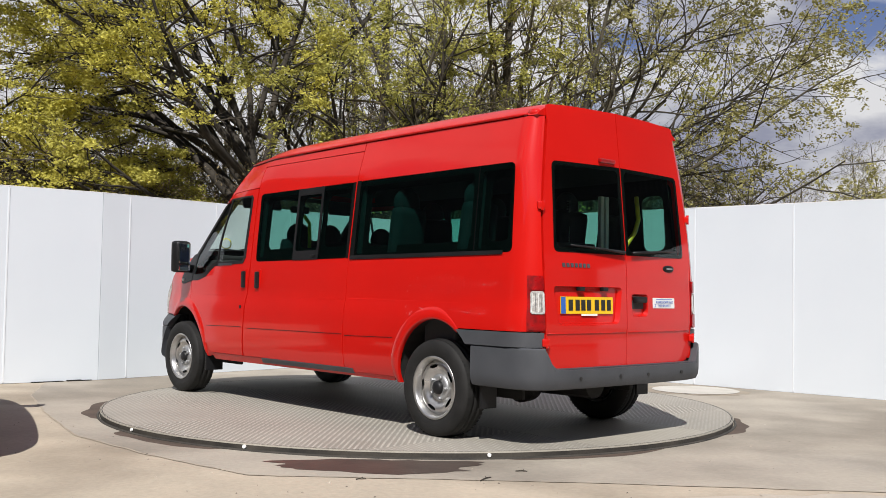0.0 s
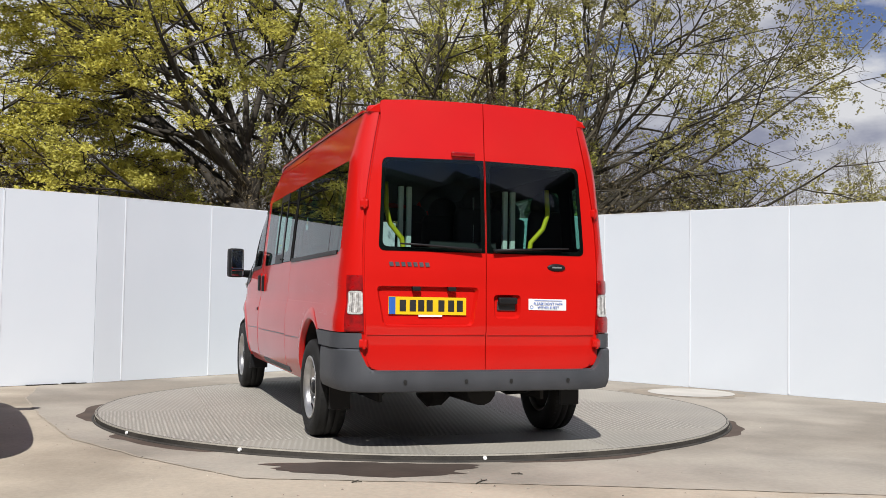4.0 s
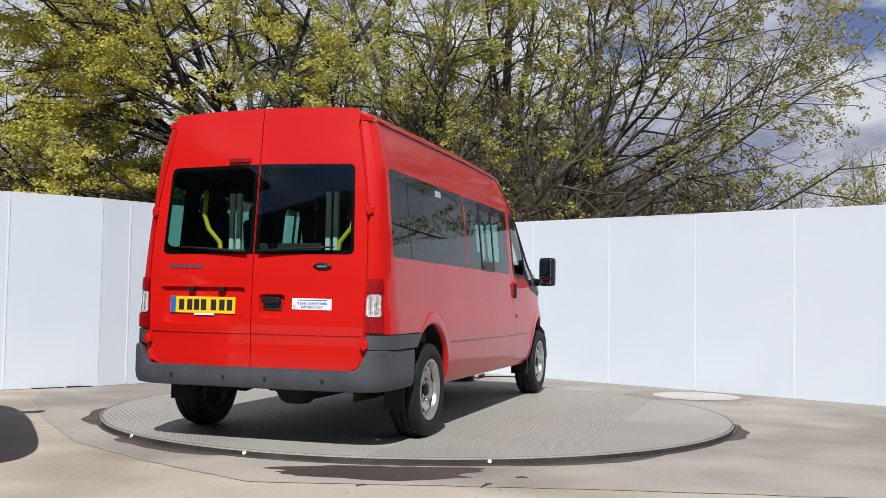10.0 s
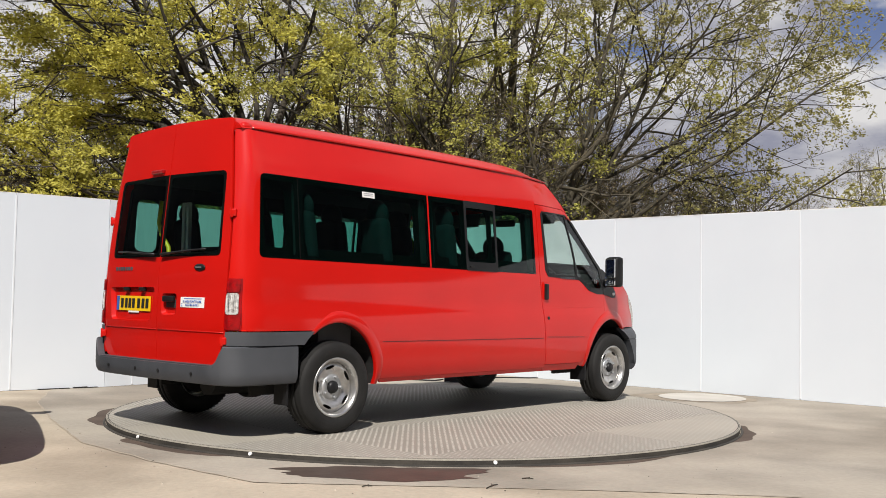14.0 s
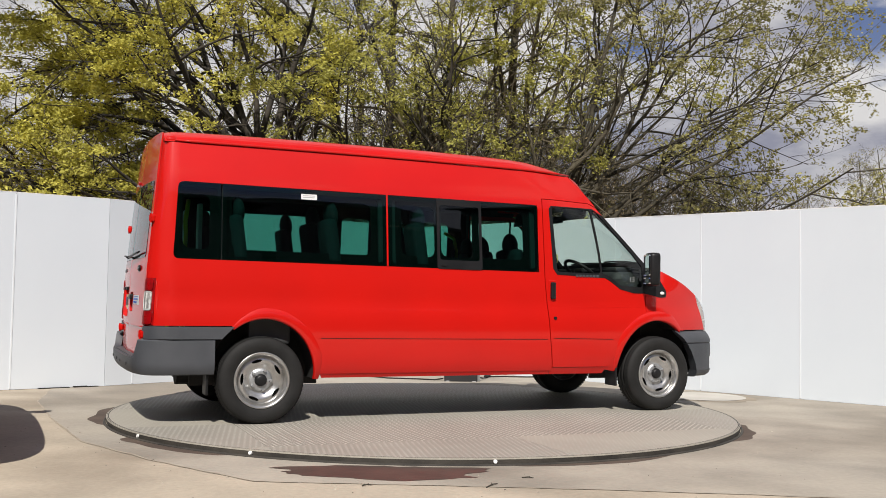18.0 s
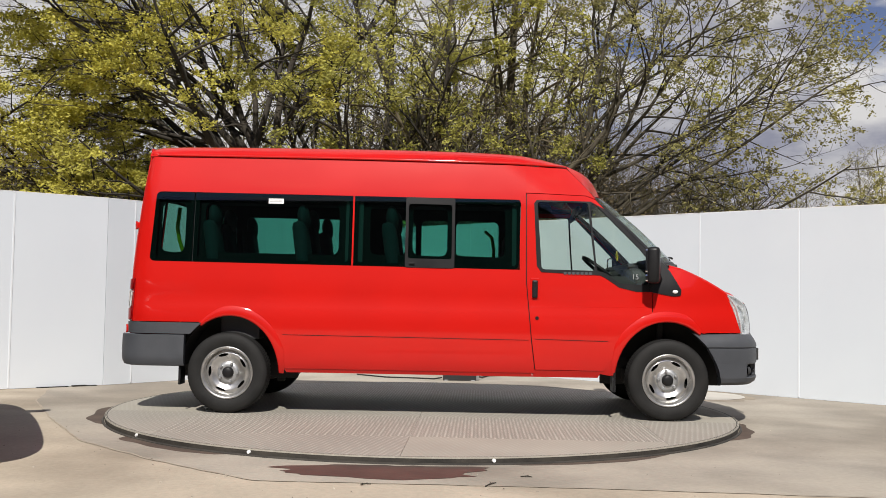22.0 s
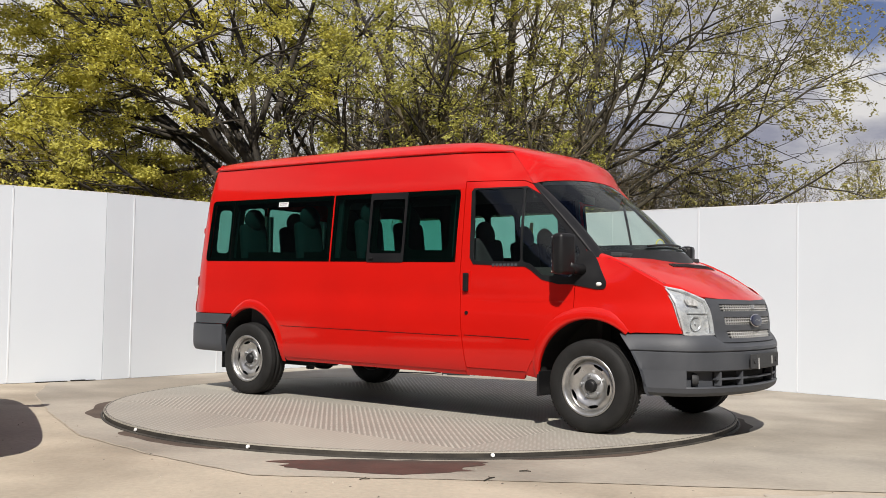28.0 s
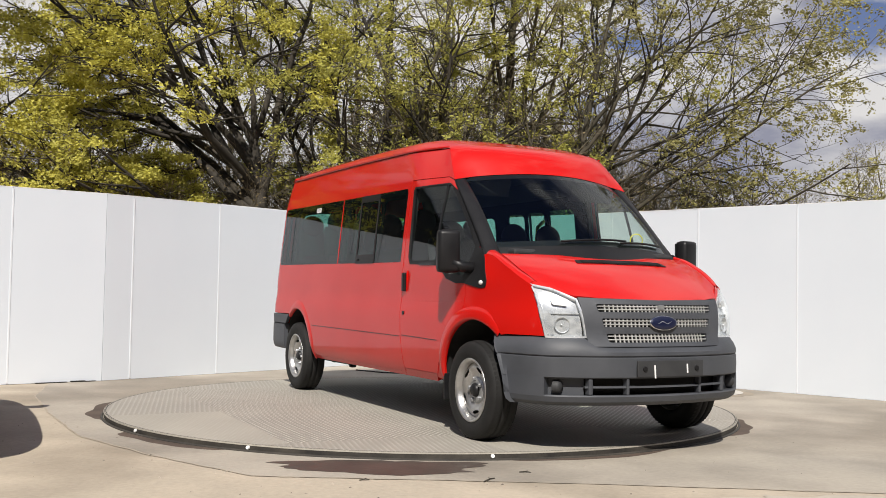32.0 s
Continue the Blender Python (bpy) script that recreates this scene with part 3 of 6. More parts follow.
part("lead", tube([(0.69, 3.72, 0.05), (0.76, 4.0, 0.02), (0.84, 4.38, 0.012), (1.05, 4.45, 0.010), (1.35, 4.44, 0.010), (1.67, 4.52, 0.010), (2.0, 4.40, 0.010)], 0.009, 8), RUBBER, cable, smooth=True)
part("plug", tube([(0.80, 4.20, 0.026), (0.86, 4.42, 0.026)], 0.024, 10), RUBBER, cable, smooth=True)
cable = thing("cable", "thin black cable running along the ground to the motor box", "cable")
part("lead", tube([(0.23, 3.74, 0.03), (0.12, 3.76, 0.010), (-0.1, 3.84, 0.010), (-0.5, 3.92, 0.010), (-0.9, 4.3, 0.010)], 0.009, 8), RUBBER, cable, smooth=True)
for x, y, a, n in ((0.39, -3.42, 58, 0.13), (0.62, -3.16, -8, 0.07), (-0.32, -3.47, 20, 0.06)):
    dx, dy = n / 2 * math.cos(radians(a)), n / 2 * math.sin(radians(a))
    twig = thing("twig", "small dry twig lying on the concrete", "twig", "twigs", m=pose(x, y, 0))
    part("stem", tube([(-dx, -dy, 0.005), (0.1 * dx, 0.2 * dy, 0.010), (dx, dy, 0.006)], [0.0035, 0.004, 0.0025], 6), DARK_BARK, twig, smooth=True)
    part("spur", tube([(0.1 * dx, 0.2 * dy, 0.010), (0.4 * dx - 0.3 * dy, 0.5 * dy + 0.3 * dx, 0.014)], [0.003, 0.0015], 5), DARK_BARK, twig, smooth=True)


# ---- minibus: shape of its skin ----
# Own space: x forward from the rear axle, y to its left, z up from the deck.
def curve_of(table):
    """A smooth function through (x, y) pairs."""
    xs, ys = [p[0] for p in table], [p[1] for p in table]
    n = len(xs)
    sl = [(ys[min(i + 1, n - 1)] - ys[max(i - 1, 0)]) / (xs[min(i + 1, n - 1)] - xs[max(i - 1, 0)]) for i in range(n)]

    def f(x):
        if x <= xs[0]:
            return ys[0] + sl[0] * (x - xs[0])
        if x >= xs[-1]:
            return ys[-1] + sl[-1] * (x - xs[-1])
        i = max(k for k in range(n - 1) if xs[k] <= x)
        h = xs[i + 1] - xs[i]
        t = (x - xs[i]) / h
        return ((2 * t**3 - 3 * t**2 + 1) * ys[i] + (t**3 - 2 * t**2 + t) * h * sl[i] + (-2 * t**3 + 3 * t**2) * ys[i + 1] + (t**3 - t**2) * h * sl[i + 1])

    return f


def smooth(a, b, x):
    t = min(max((x - a) / (b - a), 0.0), 1.0)
    return t * t * (3 - 2 * t)


half_width = curve_of([(0.36, 0.930), (0.42, 0.958), (0.50, 0.974), (0.64, 0.985), (0.74, 0.987), (0.86, 0.984), (0.92, 0.974), (0.97, 0.965), (1.10, 0.961), (1.28, 0.944), (1.5, 0.9235), (1.7, 0.9035), (1.89, 0.883), (2.05, 0.846), (2.21, 0.800)])
rear_x = curve_of([(0.40, -0.905), (0.95, -0.895), (1.30, -0.873), (1.9, -0.815), (2.28, -0.772)])
door_edge = curve_of([(0.5, 0.800), (0.75, 0.815), (1.13, 0.828), (1.27, 0.830), (1.6, 0.812), (1.9, 0.768), (2.27, 0.700)])
bumper_plan = curve_of([(0.0, 4.690), (0.26, 4.672), (0.5, 4.620), (0.68, 4.550), (0.812, 4.45), (0.872, 4.33), (0.910, 4.18)])
nose_back = curve_of([(0.28, 0.08), (0.34, 0.035), (0.42, 0.008), (0.5, 0.0), (0.6, 0.0), (0.66, 0.012), (0.74, 0.055), (0.84, 0.060), (0.965, 0.086), (1.03, 0.125), (1.09, 0.18)])


def pillar_x(z):
    return 3.70 + (1.335 - z) * 0.995


def side_y(x, z):
    """Half width of the body side, drawn in towards the nose and the windscreen pillars."""
    nose = 0.03 * (max(x - 3.2, 0) / 0.6) ** 2.7
    up = 0.085 * smooth(pillar_x(z) - 0.55, pillar_x(z) + 0.1, x)
    b = smooth(1.05, 1.42, z)
    return half_width(z) - (1 - b) * nose - b * up - 0.010 * smooth(2.2, 2.95, x) * smooth(1.95, 2.2, z)


def side_map(sign, out=0.0):
    """(u, z) to space for one side; past u = -0.70 the rear corner curls round."""

    def f(u, z):
        if u >= -0.70:
            return Vector((u, sign * (side_y(u, z) + out), z))
        a, b = -0.70 - rear_x(z), half_width(z) - door_edge(z)
        w = min((-0.70 - u) / 0.20, 1.0) * math.pi / 2
        return Vector((-0.70 - (a + out) * math.sin(w), sign * (half_width(z) + out - (b + out) * (1 - math.cos(w)) * 0.98), z))

    return f


def rear_map(out=0.0):
    def f(y, z):
        step = 0.010 * (1 - smooth(0.745, 0.765, z)) - 0.006 * smooth(1.13, 1.142, z)
        return Vector((rear_x(z) - 0.032 * (1 - (y / 0.82) ** 2) + step - out, y, z))

    return f


def nose_map(out=0.0):
    def f(y, z):
        return Vector((bumper_plan(abs(y)) - nose_back(z) + out, y, z))

    return f


bonnet_side = curve_of([(3.70, 1.352), (3.893, 1.285), (4.10, 1.190), (4.27, 1.090), (4.5, 0.935), (4.62, 0.85)])


def bonnet_map(out=0.0):
    def f(x, y):
        crown = 0.045 + 0.075 * smooth(3.8, 4.6, x)
        return Vector((x, y, bonnet_side(x) + crown * (1 - (abs(y) / 0.82) ** 2.4) + out))

    return f


def screen_map(out=0.0):
    """Windscreen: y from -1 to 1 across, v from 0 at the scuttle to 1 at the roof."""

    def f(s, v):
        lo = Vector((3.955 - 0.245 * s * s, 0.800 * s, 1.375 - 0.030 * s * s))
        hi = Vector((3.285 - 0.175 * s * s, 0.745 * s, 1.955 - 0.055 * s * s))
        p = lo.lerp(hi, v)
        k = 0.035 * math.sin(math.pi * min(max(v, 0), 1))
        return p + Vector((0.68, 0, 0.73)) * (k * 0.6 + out)

    return f


roof_top = curve_of([(-0.85, 2.325), (-0.6, 2.345), (0.5, 2.352), (1.6, 2.345), (2.3, 2.325), (2.6, 2.298), (2.9, 2.225)])
gutter_z = curve_of([(-0.8, 2.215), (1.0, 2.207), (2.6, 2.180), (2.9, 2.168)])


# ---- panel builder ----
def in_poly(p, poly):
    x, y = p
    inside = False
    j = len(poly) - 1
    for i in range(len(poly)):
        xi, yi = poly[i]
        xj, yj = poly[j]
        if (yi > y) != (yj > y) and x < (xj - xi) * (y - yi) / (yj - yi) + xi:
            inside = not inside
        j = i
    return inside


def fillet(poly, r, n=4):
    """Rounds the corners of a polygon; r is one radius or one for each corner."""
    out = []
    for i, p in enumerate(poly):
        rr = r[i] if isinstance(r, (list, tuple)) else r
        p, a, b = Vector(p), Vector(poly[i - 1]), Vector(poly[(i + 1) % len(poly)])
        if rr <= 0:
            out.append(tuple(p))
            continue
        da, db = (a - p), (b - p)
        k = min(rr, da.length * 0.45, db.length * 0.45)
        s, e = p + da.normalized() * k, p + db.normalized() * k
        for t in range(n + 1):
            w = t / n
            out.append(tuple(s * (1 - w) ** 2 + p * 2 * w * (1 - w) + e * w * w))
    return out


def densify(poly, step):
    out = []
    for i, p in enumerate(poly):
        p, q = Vector(p), Vector(poly[(i + 1) % len(poly)])
        n = max(1, int((q - p).length / step))
        out += [tuple(p.lerp(q, k / n)) for k in range(n)]
    return out


def skin(outline, holes, fn, step=0.06, thick=0.014, solid=True):
    """A curved sheet over a flat outline with holes, carried into space by fn, with thickness."""
    rings = [densify(outline, step)] + [densify(h, step) for h in holes]
    pts, edges = [], []
    for r in rings:
        o = len(pts)
        pts += r
        edges += [(o + i, o + (i + 1) % len(r)) for i in range(len(r))]
    us, vs = [p[0] for p in rings[0]], [p[1] for p in rings[0]]
    edge_pts = np.array(pts)
    nu, nv = max(int((max(us) - min(us)) / step), 1), max(int((max(vs) - min(vs)) / step), 1)
    for i in range(1, nu):
        for j in range(1, nv):
            p = (min(us) + (max(us) - min(us)) * i / nu, min(vs) + (max(vs) - min(vs)) * j / nv)
            if in_poly(p, rings[0]) and not any(in_poly(p, h) for h in rings[1:]) and ((edge_pts - p) ** 2).sum(1).min() > (0.35 * step) ** 2:
                pts.append(p)
    from mathutils.geometry import delaunay_2d_cdt
    vc, _, fc, _, _, _ = delaunay_2d_cdt([Vector(p) for p in pts], edges, [], 0, 1e-6)
    tris = []
    for f in fc:
        c = sum((vc[i] for i in f), Vector((0, 0))) / len(f)
        e1, e2 = vc[f[1]] - vc[f[0]], vc[f[2]] - vc[f[0]]
        if abs(e1.x * e2.y - e1.y * e2.x) < 2e-7:
            continue
        if in_poly(c, rings[0]) and not any(in_poly(c, h) for h in rings[1:]):
            tris.append(tuple(f))
    outer = [fn(v.x, v.y) for v in vc]
    e = 1e-3
    inner = []
    for v, p in zip(vc, outer):
        n = (fn(v.x + e, v.y) - fn(v.x - e, v.y)).cross(fn(v.x, v.y + e) - fn(v.x, v.y - e))
        inner.append((p, n.normalized() if n.length > 1e-12 else Vector((0, 0, 1))))
    # the sheet thickens towards the vehicle's middle
    mid = Vector((1.8, 0, 1.1))
    flip = sum((1 if n.dot(p - mid) > 0 else -1) for p, n in inner) < 0
    if not solid:
        return mesh_of(outer, [t[::-1] if flip else t for t in tris])
    inner = [p - (n if not flip else -n) * thick for p, n in inner]
    k = len(outer)
    faces = []
    count = {}
    for t in tris:
        t = t if not flip else t[::-1]
        faces.append(t)
        faces.append(tuple(i + k for i in t[::-1]))
        for a, b in zip(t, t[1:] + t[:1]):
            count[(a, b)] = 1
    for (a, b) in count:
        if (b, a) not in count:
            faces.append((b, a, a + k, b + k))
    me = mesh_of(outer + inner, faces)
    me.shade_smooth()
    me.set_sharp_from_angle(angle=radians(32))
    return me


def sweep(plan, rows, fn=None):
    """A band swept along a plan path: rows of (outward offset, z) at every path point."""
    verts, faces = [], []
    n, k = len(plan), len(rows)
    for i, (px, py) in enumerate(plan):
        a, b = Vector(plan[max(i - 1, 0)]), Vector(plan[min(i + 1, n - 1)])
        d = (b - a).normalized()
        o = Vector((d.y, -d.x))
        for off, z in rows:
            q = Vector((px + o.x * off, py + o.y * off, z))
            verts.append(fn(q) if fn else q)
    for i in range(n - 1):
        for j in range(k):
            j2 = (j + 1) % k
            faces.append((i * k + j, (i + 1) * k + j, (i + 1) * k + j2, i * k + j2))
    faces.append(tuple(range(k)))
    faces.append(tuple(range((n - 1) * k, n * k))[::-1])
    me = mesh_of(verts, faces)
    bm = bmesh.new()
    bm.from_mesh(me)
    bmesh.ops.recalc_face_normals(bm, faces=bm.faces[:])
    bm.to_mesh(me)
    bm.free()
    me.shade_smooth()
    me.set_sharp_from_angle(angle=radians(30))
    return me


def at(ob, m):
    ob.matrix_basis = m
    return ob


# ---- minibus: body ----
van = thing("minibus", "red high-roof minibus with tinted windows and grey bumpers on turntable", "minibus")


def arch(cx, cz, rx, rz, a0, a1, n=18):
    return [(cx + rx * math.cos(radians(a0 + (a1 - a0) * i / n)), cz + rz * math.sin(radians(a0 + (a1 - a0) * i / n))) for i in range(n + 1)]


REAR_ARCH = arch(0.015, 0.36, 0.425, 0.475, 180, 0)
TOP_EDGE = [(2.535, gutter_z(2.535) - 0.004), (1.6, gutter_z(1.6) - 0.004), (0.6, gutter_z(0.6) - 0.004), (-0.89, gutter_z(-0.8) - 0.004)]


def side_outline(x_front):
    low = [(-0.895, 0.77)] + [p for p in REAR_ARCH if p[0] > 0 or p[1] > 0.765] + [(0.45, 0.385)]
    return low + [(x_front, 0.385)]


right, left = side_map(-1), side_map(1)
outline_r = side_outline(2.62) + [(2.618, 0.42), (2.585, 0.67), (2.540, 1.15), (2.535, 1.92)] + TOP_EDGE
win_r = fillet([(-0.705, 1.29), (2.475, 1.262), (2.495, 1.868), (-0.672, 1.898)], 0.05)
part("side_panel", skin(outline_r, [win_r], right), RED, van, "red side panel with long tinted windows")
outline_l = side_outline(1.085) + [(1.075, 0.9), (1.072, 1.3), (1.05, 2.12), (1.05, gutter_z(1.05) - 0.004), (0.3, gutter_z(0.3) - 0.004), (-0.89, gutter_z(-0.8) - 0.004)]
win_l = fillet([(-0.705, 1.29), (1.03, 1.276), (1.025, 1.885), (-0.672, 1.898)], 0.05)
part("side_panel", skin(outline_l, [win_l], left), RED, van, "red side panel with paint chips and tinted window")
part("roof_rail_panel", skin([(1.06, 2.135), (2.535, 2.125), (2.535, gutter_z(2.535) - 0.004), (1.06, gutter_z(1.06) - 0.004)], [], left), RED, van)
part("sill", skin([(1.09, 0.352), (2.62, 0.352), (3.16, 0.352), (3.19, 0.411), (1.09, 0.411)], [], side_map(1, -0.004), 0.06, 0.03), RED, van)
part("sill", skin([(0.50, 0.352), (1.086, 0.352), (1.086, 0.383), (0.48, 0.383)], [], side_map(1, -0.004), 0.06, 0.03), RED, van)
part("sill", skin([(0.50, 0.352), (2.60, 0.352), (2.60, 0.383), (0.48, 0.383)], [], side_map(-1, -0.004), 0.06, 0.03), RED, van)
part("sill", skin([(2.605, 0.352), (3.16, 0.352), (3.19, 0.411), (2.605, 0.411)], [], side_map(-1, -0.004), 0.06, 0.03), RED, van)
part("step_trim", skin([(0.98, 0.372), (2.30, 0.372), (2.30, 0.41), (0.98, 0.41)], [], side_map(1, 0.008)), PLASTIC, van, "grey plastic step trim")
for sgn in (1, -1):
    corner = [(2.5352, 1.932), (3.06, 1.921), (3.145, 1.890), (3.085, 1.963), (2.985, 2.073), (2.895, 2.163), (2.5352, gutter_z(2.5352) - 0.004)]
    part("cab_side_panel", skin(corner, [], side_map(sgn)), RED, van)
    lip = [Vector((x, sgn * (side_y(x, gutter_z(x)) + 0.006), gutter_z(x) + 0.010)) for x in [-0.70 + 3.60 * i / 24 for i in range(25)]]
    part("roof_lip", tube(lip, [0.006] + [0.011] * 23 + [0.004], 8), RED, van, smooth=True)
    # swage lines along the lower side: crease shade drawn as thin black strips
    for x0, x1 in ((0.47, 2.56), (2.62, 3.24)):
        if sgn == 1 and x0 < 1:
            runs = ((0.47, 1.06), (1.10, 2.50))
        else:
            runs = ((x0, x1),)
        for a, b in runs:
            part("swage_shade", skin([(a, 0.673), (b, 0.663), (b, 0.667), (a, 0.677)], [], side_map(sgn, 0.0025), 0.2, 0.002), BLACK, van)
    for a, b in (((-0.66, 2.53), (2.57, 3.56)) if sgn < 0 else ((-0.66, 1.06), (1.10, 2.51), (2.57, 3.56))):
        part("body_crease", skin([(a, 0.940), (b, 0.952), (b, 0.964), (a, 0.952)], [], lambda u, z, s=sgn: side_map(s, 0.0004 + 0.0022 * math.sin(math.pi * min(max((z - 0.940 - 0.0037 * (u + 0.66)) / 0.012, 0), 1)))(u, z), 0.2, 0.002), RED, van)
    for name, arc, x0 in (("rear_arch_lip", arch(0.015, 0.36, 0.44, 0.49, 126, -2), 0), ("front_arch_lip", arch(3.745, 0.35, 0.465, 0.51, 177, 51), 3.7)):
        cx, cz = (0.015, 0.36) if x0 == 0 else (3.745, 0.35)
        fv, ff = [], []
        n = len(arc) - 1
        for i, (x, z) in enumerate(arc):
            w = min(1.0, 0.12 + i / 5, 0.3 + (n - i) / 4)
            for kk, oo in ((-0.05, -0.03), (-0.045, 0.006), (-0.02, 0.011), (0.10, 0.006), (0.15, -0.004)):
                fv.append(side_map(sgn, oo if oo < 0 else oo * w)(cx + (x - cx) * (1 + (kk if kk < 0 else kk * w)), cz + (z - cz) * (1 + (kk if kk < 0 else kk * w))))
        for i in range(len(arc) - 1):
            for j in range(4):
                q4 = (i * 5 + j, i * 5 + j + 1, i * 5 + j + 6, i * 5 + j + 5)
                ff.append(q4 if sgn < 0 else q4[::-1])
        part(name, mesh_of(fv, ff), RED, van, smooth=True)
        ins = [side_map(sgn, -0.03)(x, z) for x, z in (arc if x0 else arch(0.015, 0.36, 0.43, 0.48, 176, -2))]
        deep = [Vector((p.x, p.y - sgn * 0.36, p.z)) for p in ins]
        n = len(ins)
        part("arch_liner", mesh_of(ins + deep, [(i, i + 1, n + i + 1, n + i) for i in range(n - 1)]), DARK, van)

# roof shell
verts, faces = [], []
stations = [-0.775, -0.76, -0.70, -0.5, 0.0, 0.5, 1.0, 1.5, 2.0, 2.3, 2.5, 2.7, 2.8, 2.9]
for x in stations:
    end = smooth(-0.86, -0.70, x)
    zt = roof_top(x) - 0.02 * (1 - end)
    zb, wb = gutter_z(x), side_y(max(x, -0.7), gutter_z(x)) + 0.004 - 0.014 * (1 - smooth(-0.82, -0.66, x))
    zb = min(zb, zt - 0.03)
    sec = []
    for k in range(25):
        s = -1 + 2 * k / 24
        y = math.copysign(wb * math.sin(abs(s) * math.pi / 2) ** 0.82, s)
        z = zb + (zt - 0.022 - zb) * (1 - abs(y / wb) ** 9.0) + 0.022 * (1 - (y / wb) ** 2)
        sec.append((x, y, z))
    verts += sec
# front cap of the roof down to the windscreen
base = [verts[-25 + k] for k in range(25)]
scr = screen_map()
cap_x = curve_of([(0.0, 2.895), (0.35, 2.985), (0.75, 3.085), (1.0, 3.150)])
cap_z = curve_of([(0.0, 2.165), (0.35, 2.075), (0.75, 1.965), (1.0, 1.890)])
for j in range(1, 8):
    t = j / 7
    for k in range(25):
        s = -1 + 2 * k / 24
        y0 = base[k][1] / 0.8
        top = scr(min(max(y0 * 1.0, -1.0), 1.0), 1.015)
        p = Vector(base[k])
        q = p.lerp(top, t)
        bulge = 0.075 * math.sin(math.pi * t) * (1 - 0.55 * abs(y0) ** 3)
        q += Vector((0.72, 0, 0.69)) * bulge
        ez = cap_z(t)
        w = smooth(0.72, 1.0, abs(s))
        q = q.lerp(side_map(1 if s > 0 else -1, 0.002)(cap_x(t), ez), w)
        verts.append(tuple(q))
rows_n = len(stations) + 7
for i in range(rows_n - 1):
    for k in range(24):
        faces.append((i * 25 + k, (i + 1) * 25 + k, (i + 1) * 25 + k + 1, i * 25 + k + 1))
faces.append(tuple(range(24, -1, -1)))
roof_me = mesh_of(verts, faces)
roof_me.flip_normals()
roof_me.shade_smooth()
roof_me.set_sharp_from_angle(angle=radians(40))
part("roof", roof_me, RED, van, "red raised roof with a gutter lip")
for sgn in (1, -1):
    part("roof_corner", boxm((-0.722, sgn * 0.740, 2.230), (0.09, 0.10, 0.07), 0.032), RED, van, smooth=True)
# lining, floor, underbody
part("headlining", skin([(-0.74, -0.74), (3.0, -0.70), (3.0, 0.70), (-0.74, 0.74)], [], lambda x, y: Vector((x, y, 2.14 - 0.15 * smooth(2.4, 3.1, x) - 0.05 * abs(y / 0.74) ** 4)), 0.2, 0.02), LINING, van, "near-black headlining")
part("cabin_floor", boxm((1.35, 0, 0.60), (4.2, 1.16, 0.05), 0.01), DASH, van)
part("underbody", boxm((1.65, 0, 0.47), (4.6, 1.25, 0.18), 0.04), DARK, van, "dark dirty underbody")
for sgn in (1, -1):
    part("chassis_rail", boxm((1.75, sgn * 0.45, 0.405), (4.4, 0.09, 0.12), 0.02), DARK, van)
    # Linings and window trim are coloured near black to darken the cabin.
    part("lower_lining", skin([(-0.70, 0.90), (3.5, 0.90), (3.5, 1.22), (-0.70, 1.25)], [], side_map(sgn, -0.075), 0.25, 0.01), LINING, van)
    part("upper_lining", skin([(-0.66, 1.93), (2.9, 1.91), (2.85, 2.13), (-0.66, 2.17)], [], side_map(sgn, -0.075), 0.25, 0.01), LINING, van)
    part("window_trim", skin([(-0.70, 1.20), (2.58, 1.20), (2.56, 1.96), (-0.67, 1.96)], [fillet([(x0, 1.375), (x1, 1.365), (x1, 1.80), (x0, 1.81)], 0.07) for x0, x1 in ((-0.63, -0.42), (-0.25, 0.92), (1.19, 1.50), (1.56, 1.86), (1.92, 2.36))], side_map(sgn, -0.05), 0.06, 0.01), FRIT, van)
    for x0, x1 in ((-0.36, -0.31), (0.98, 1.13), (2.42, 2.60)):
        part("inner_pillar", skin([(x0, 1.22), (x1, 1.22), (x1, 1.94), (x0, 1.94)], [], side_map(sgn, -0.03), 0.2, 0.02), DASH, van)
for x in (0.02, 3.75):
    for sgn in (1, -1):
        part("wheelhouse", boxm((x, sgn * 0.60, 0.64), (1.06, 0.03, 0.72), 0.01), DARK, van)
part("rear_axle", tube([(0, -0.82, 0.345), (0, 0.82, 0.345)], 0.05, 10), DARK, van)
at(part("differential", ring([(0.0, -0.14), (0.09, -0.12), (0.15, -0.05), (0.16, 0.05), (0.09, 0.12), (0.0, 0.14)], 20), DARK, van), pose(0, 0.05, 0.345))
for sgn in (1, -1):
    part("leaf_spring", tube([(-0.62, sgn * 0.55, 0.42), (-0.3, sgn * 0.55, 0.33), (0, sgn * 0.55, 0.29), (0.35, sgn * 0.55, 0.33), (0.72, sgn * 0.55, 0.42)], 0.03, 6), DARK, van)
    part("spring_hanger", boxm((0.38, sgn * 0.50, 0.335), (0.07, 0.06, 0.19), 0.014), DARK, van)
part("towing_eye", tube([(0.36, 0.46, 0.40), (0.35, 0.46, 0.30), (0.34, 0.45, 0.255), (0.36, 0.43, 0.24)], 0.02, 8), DARK, van, smooth=True)
part("exhaust_box", tube([(-0.55, -0.12, 0.36), (0.35, -0.12, 0.36)], 0.11, 14), DARK, van)
part("spare_wheel_carrier", boxm((-0.48, 0.08, 0.43), (0.5, 0.6, 0.12), 0.05), DARK, van)
part("front_subframe", boxm((3.75, 0, 0.36), (0.7, 1.3, 0.14), 0.03), DARK, van)
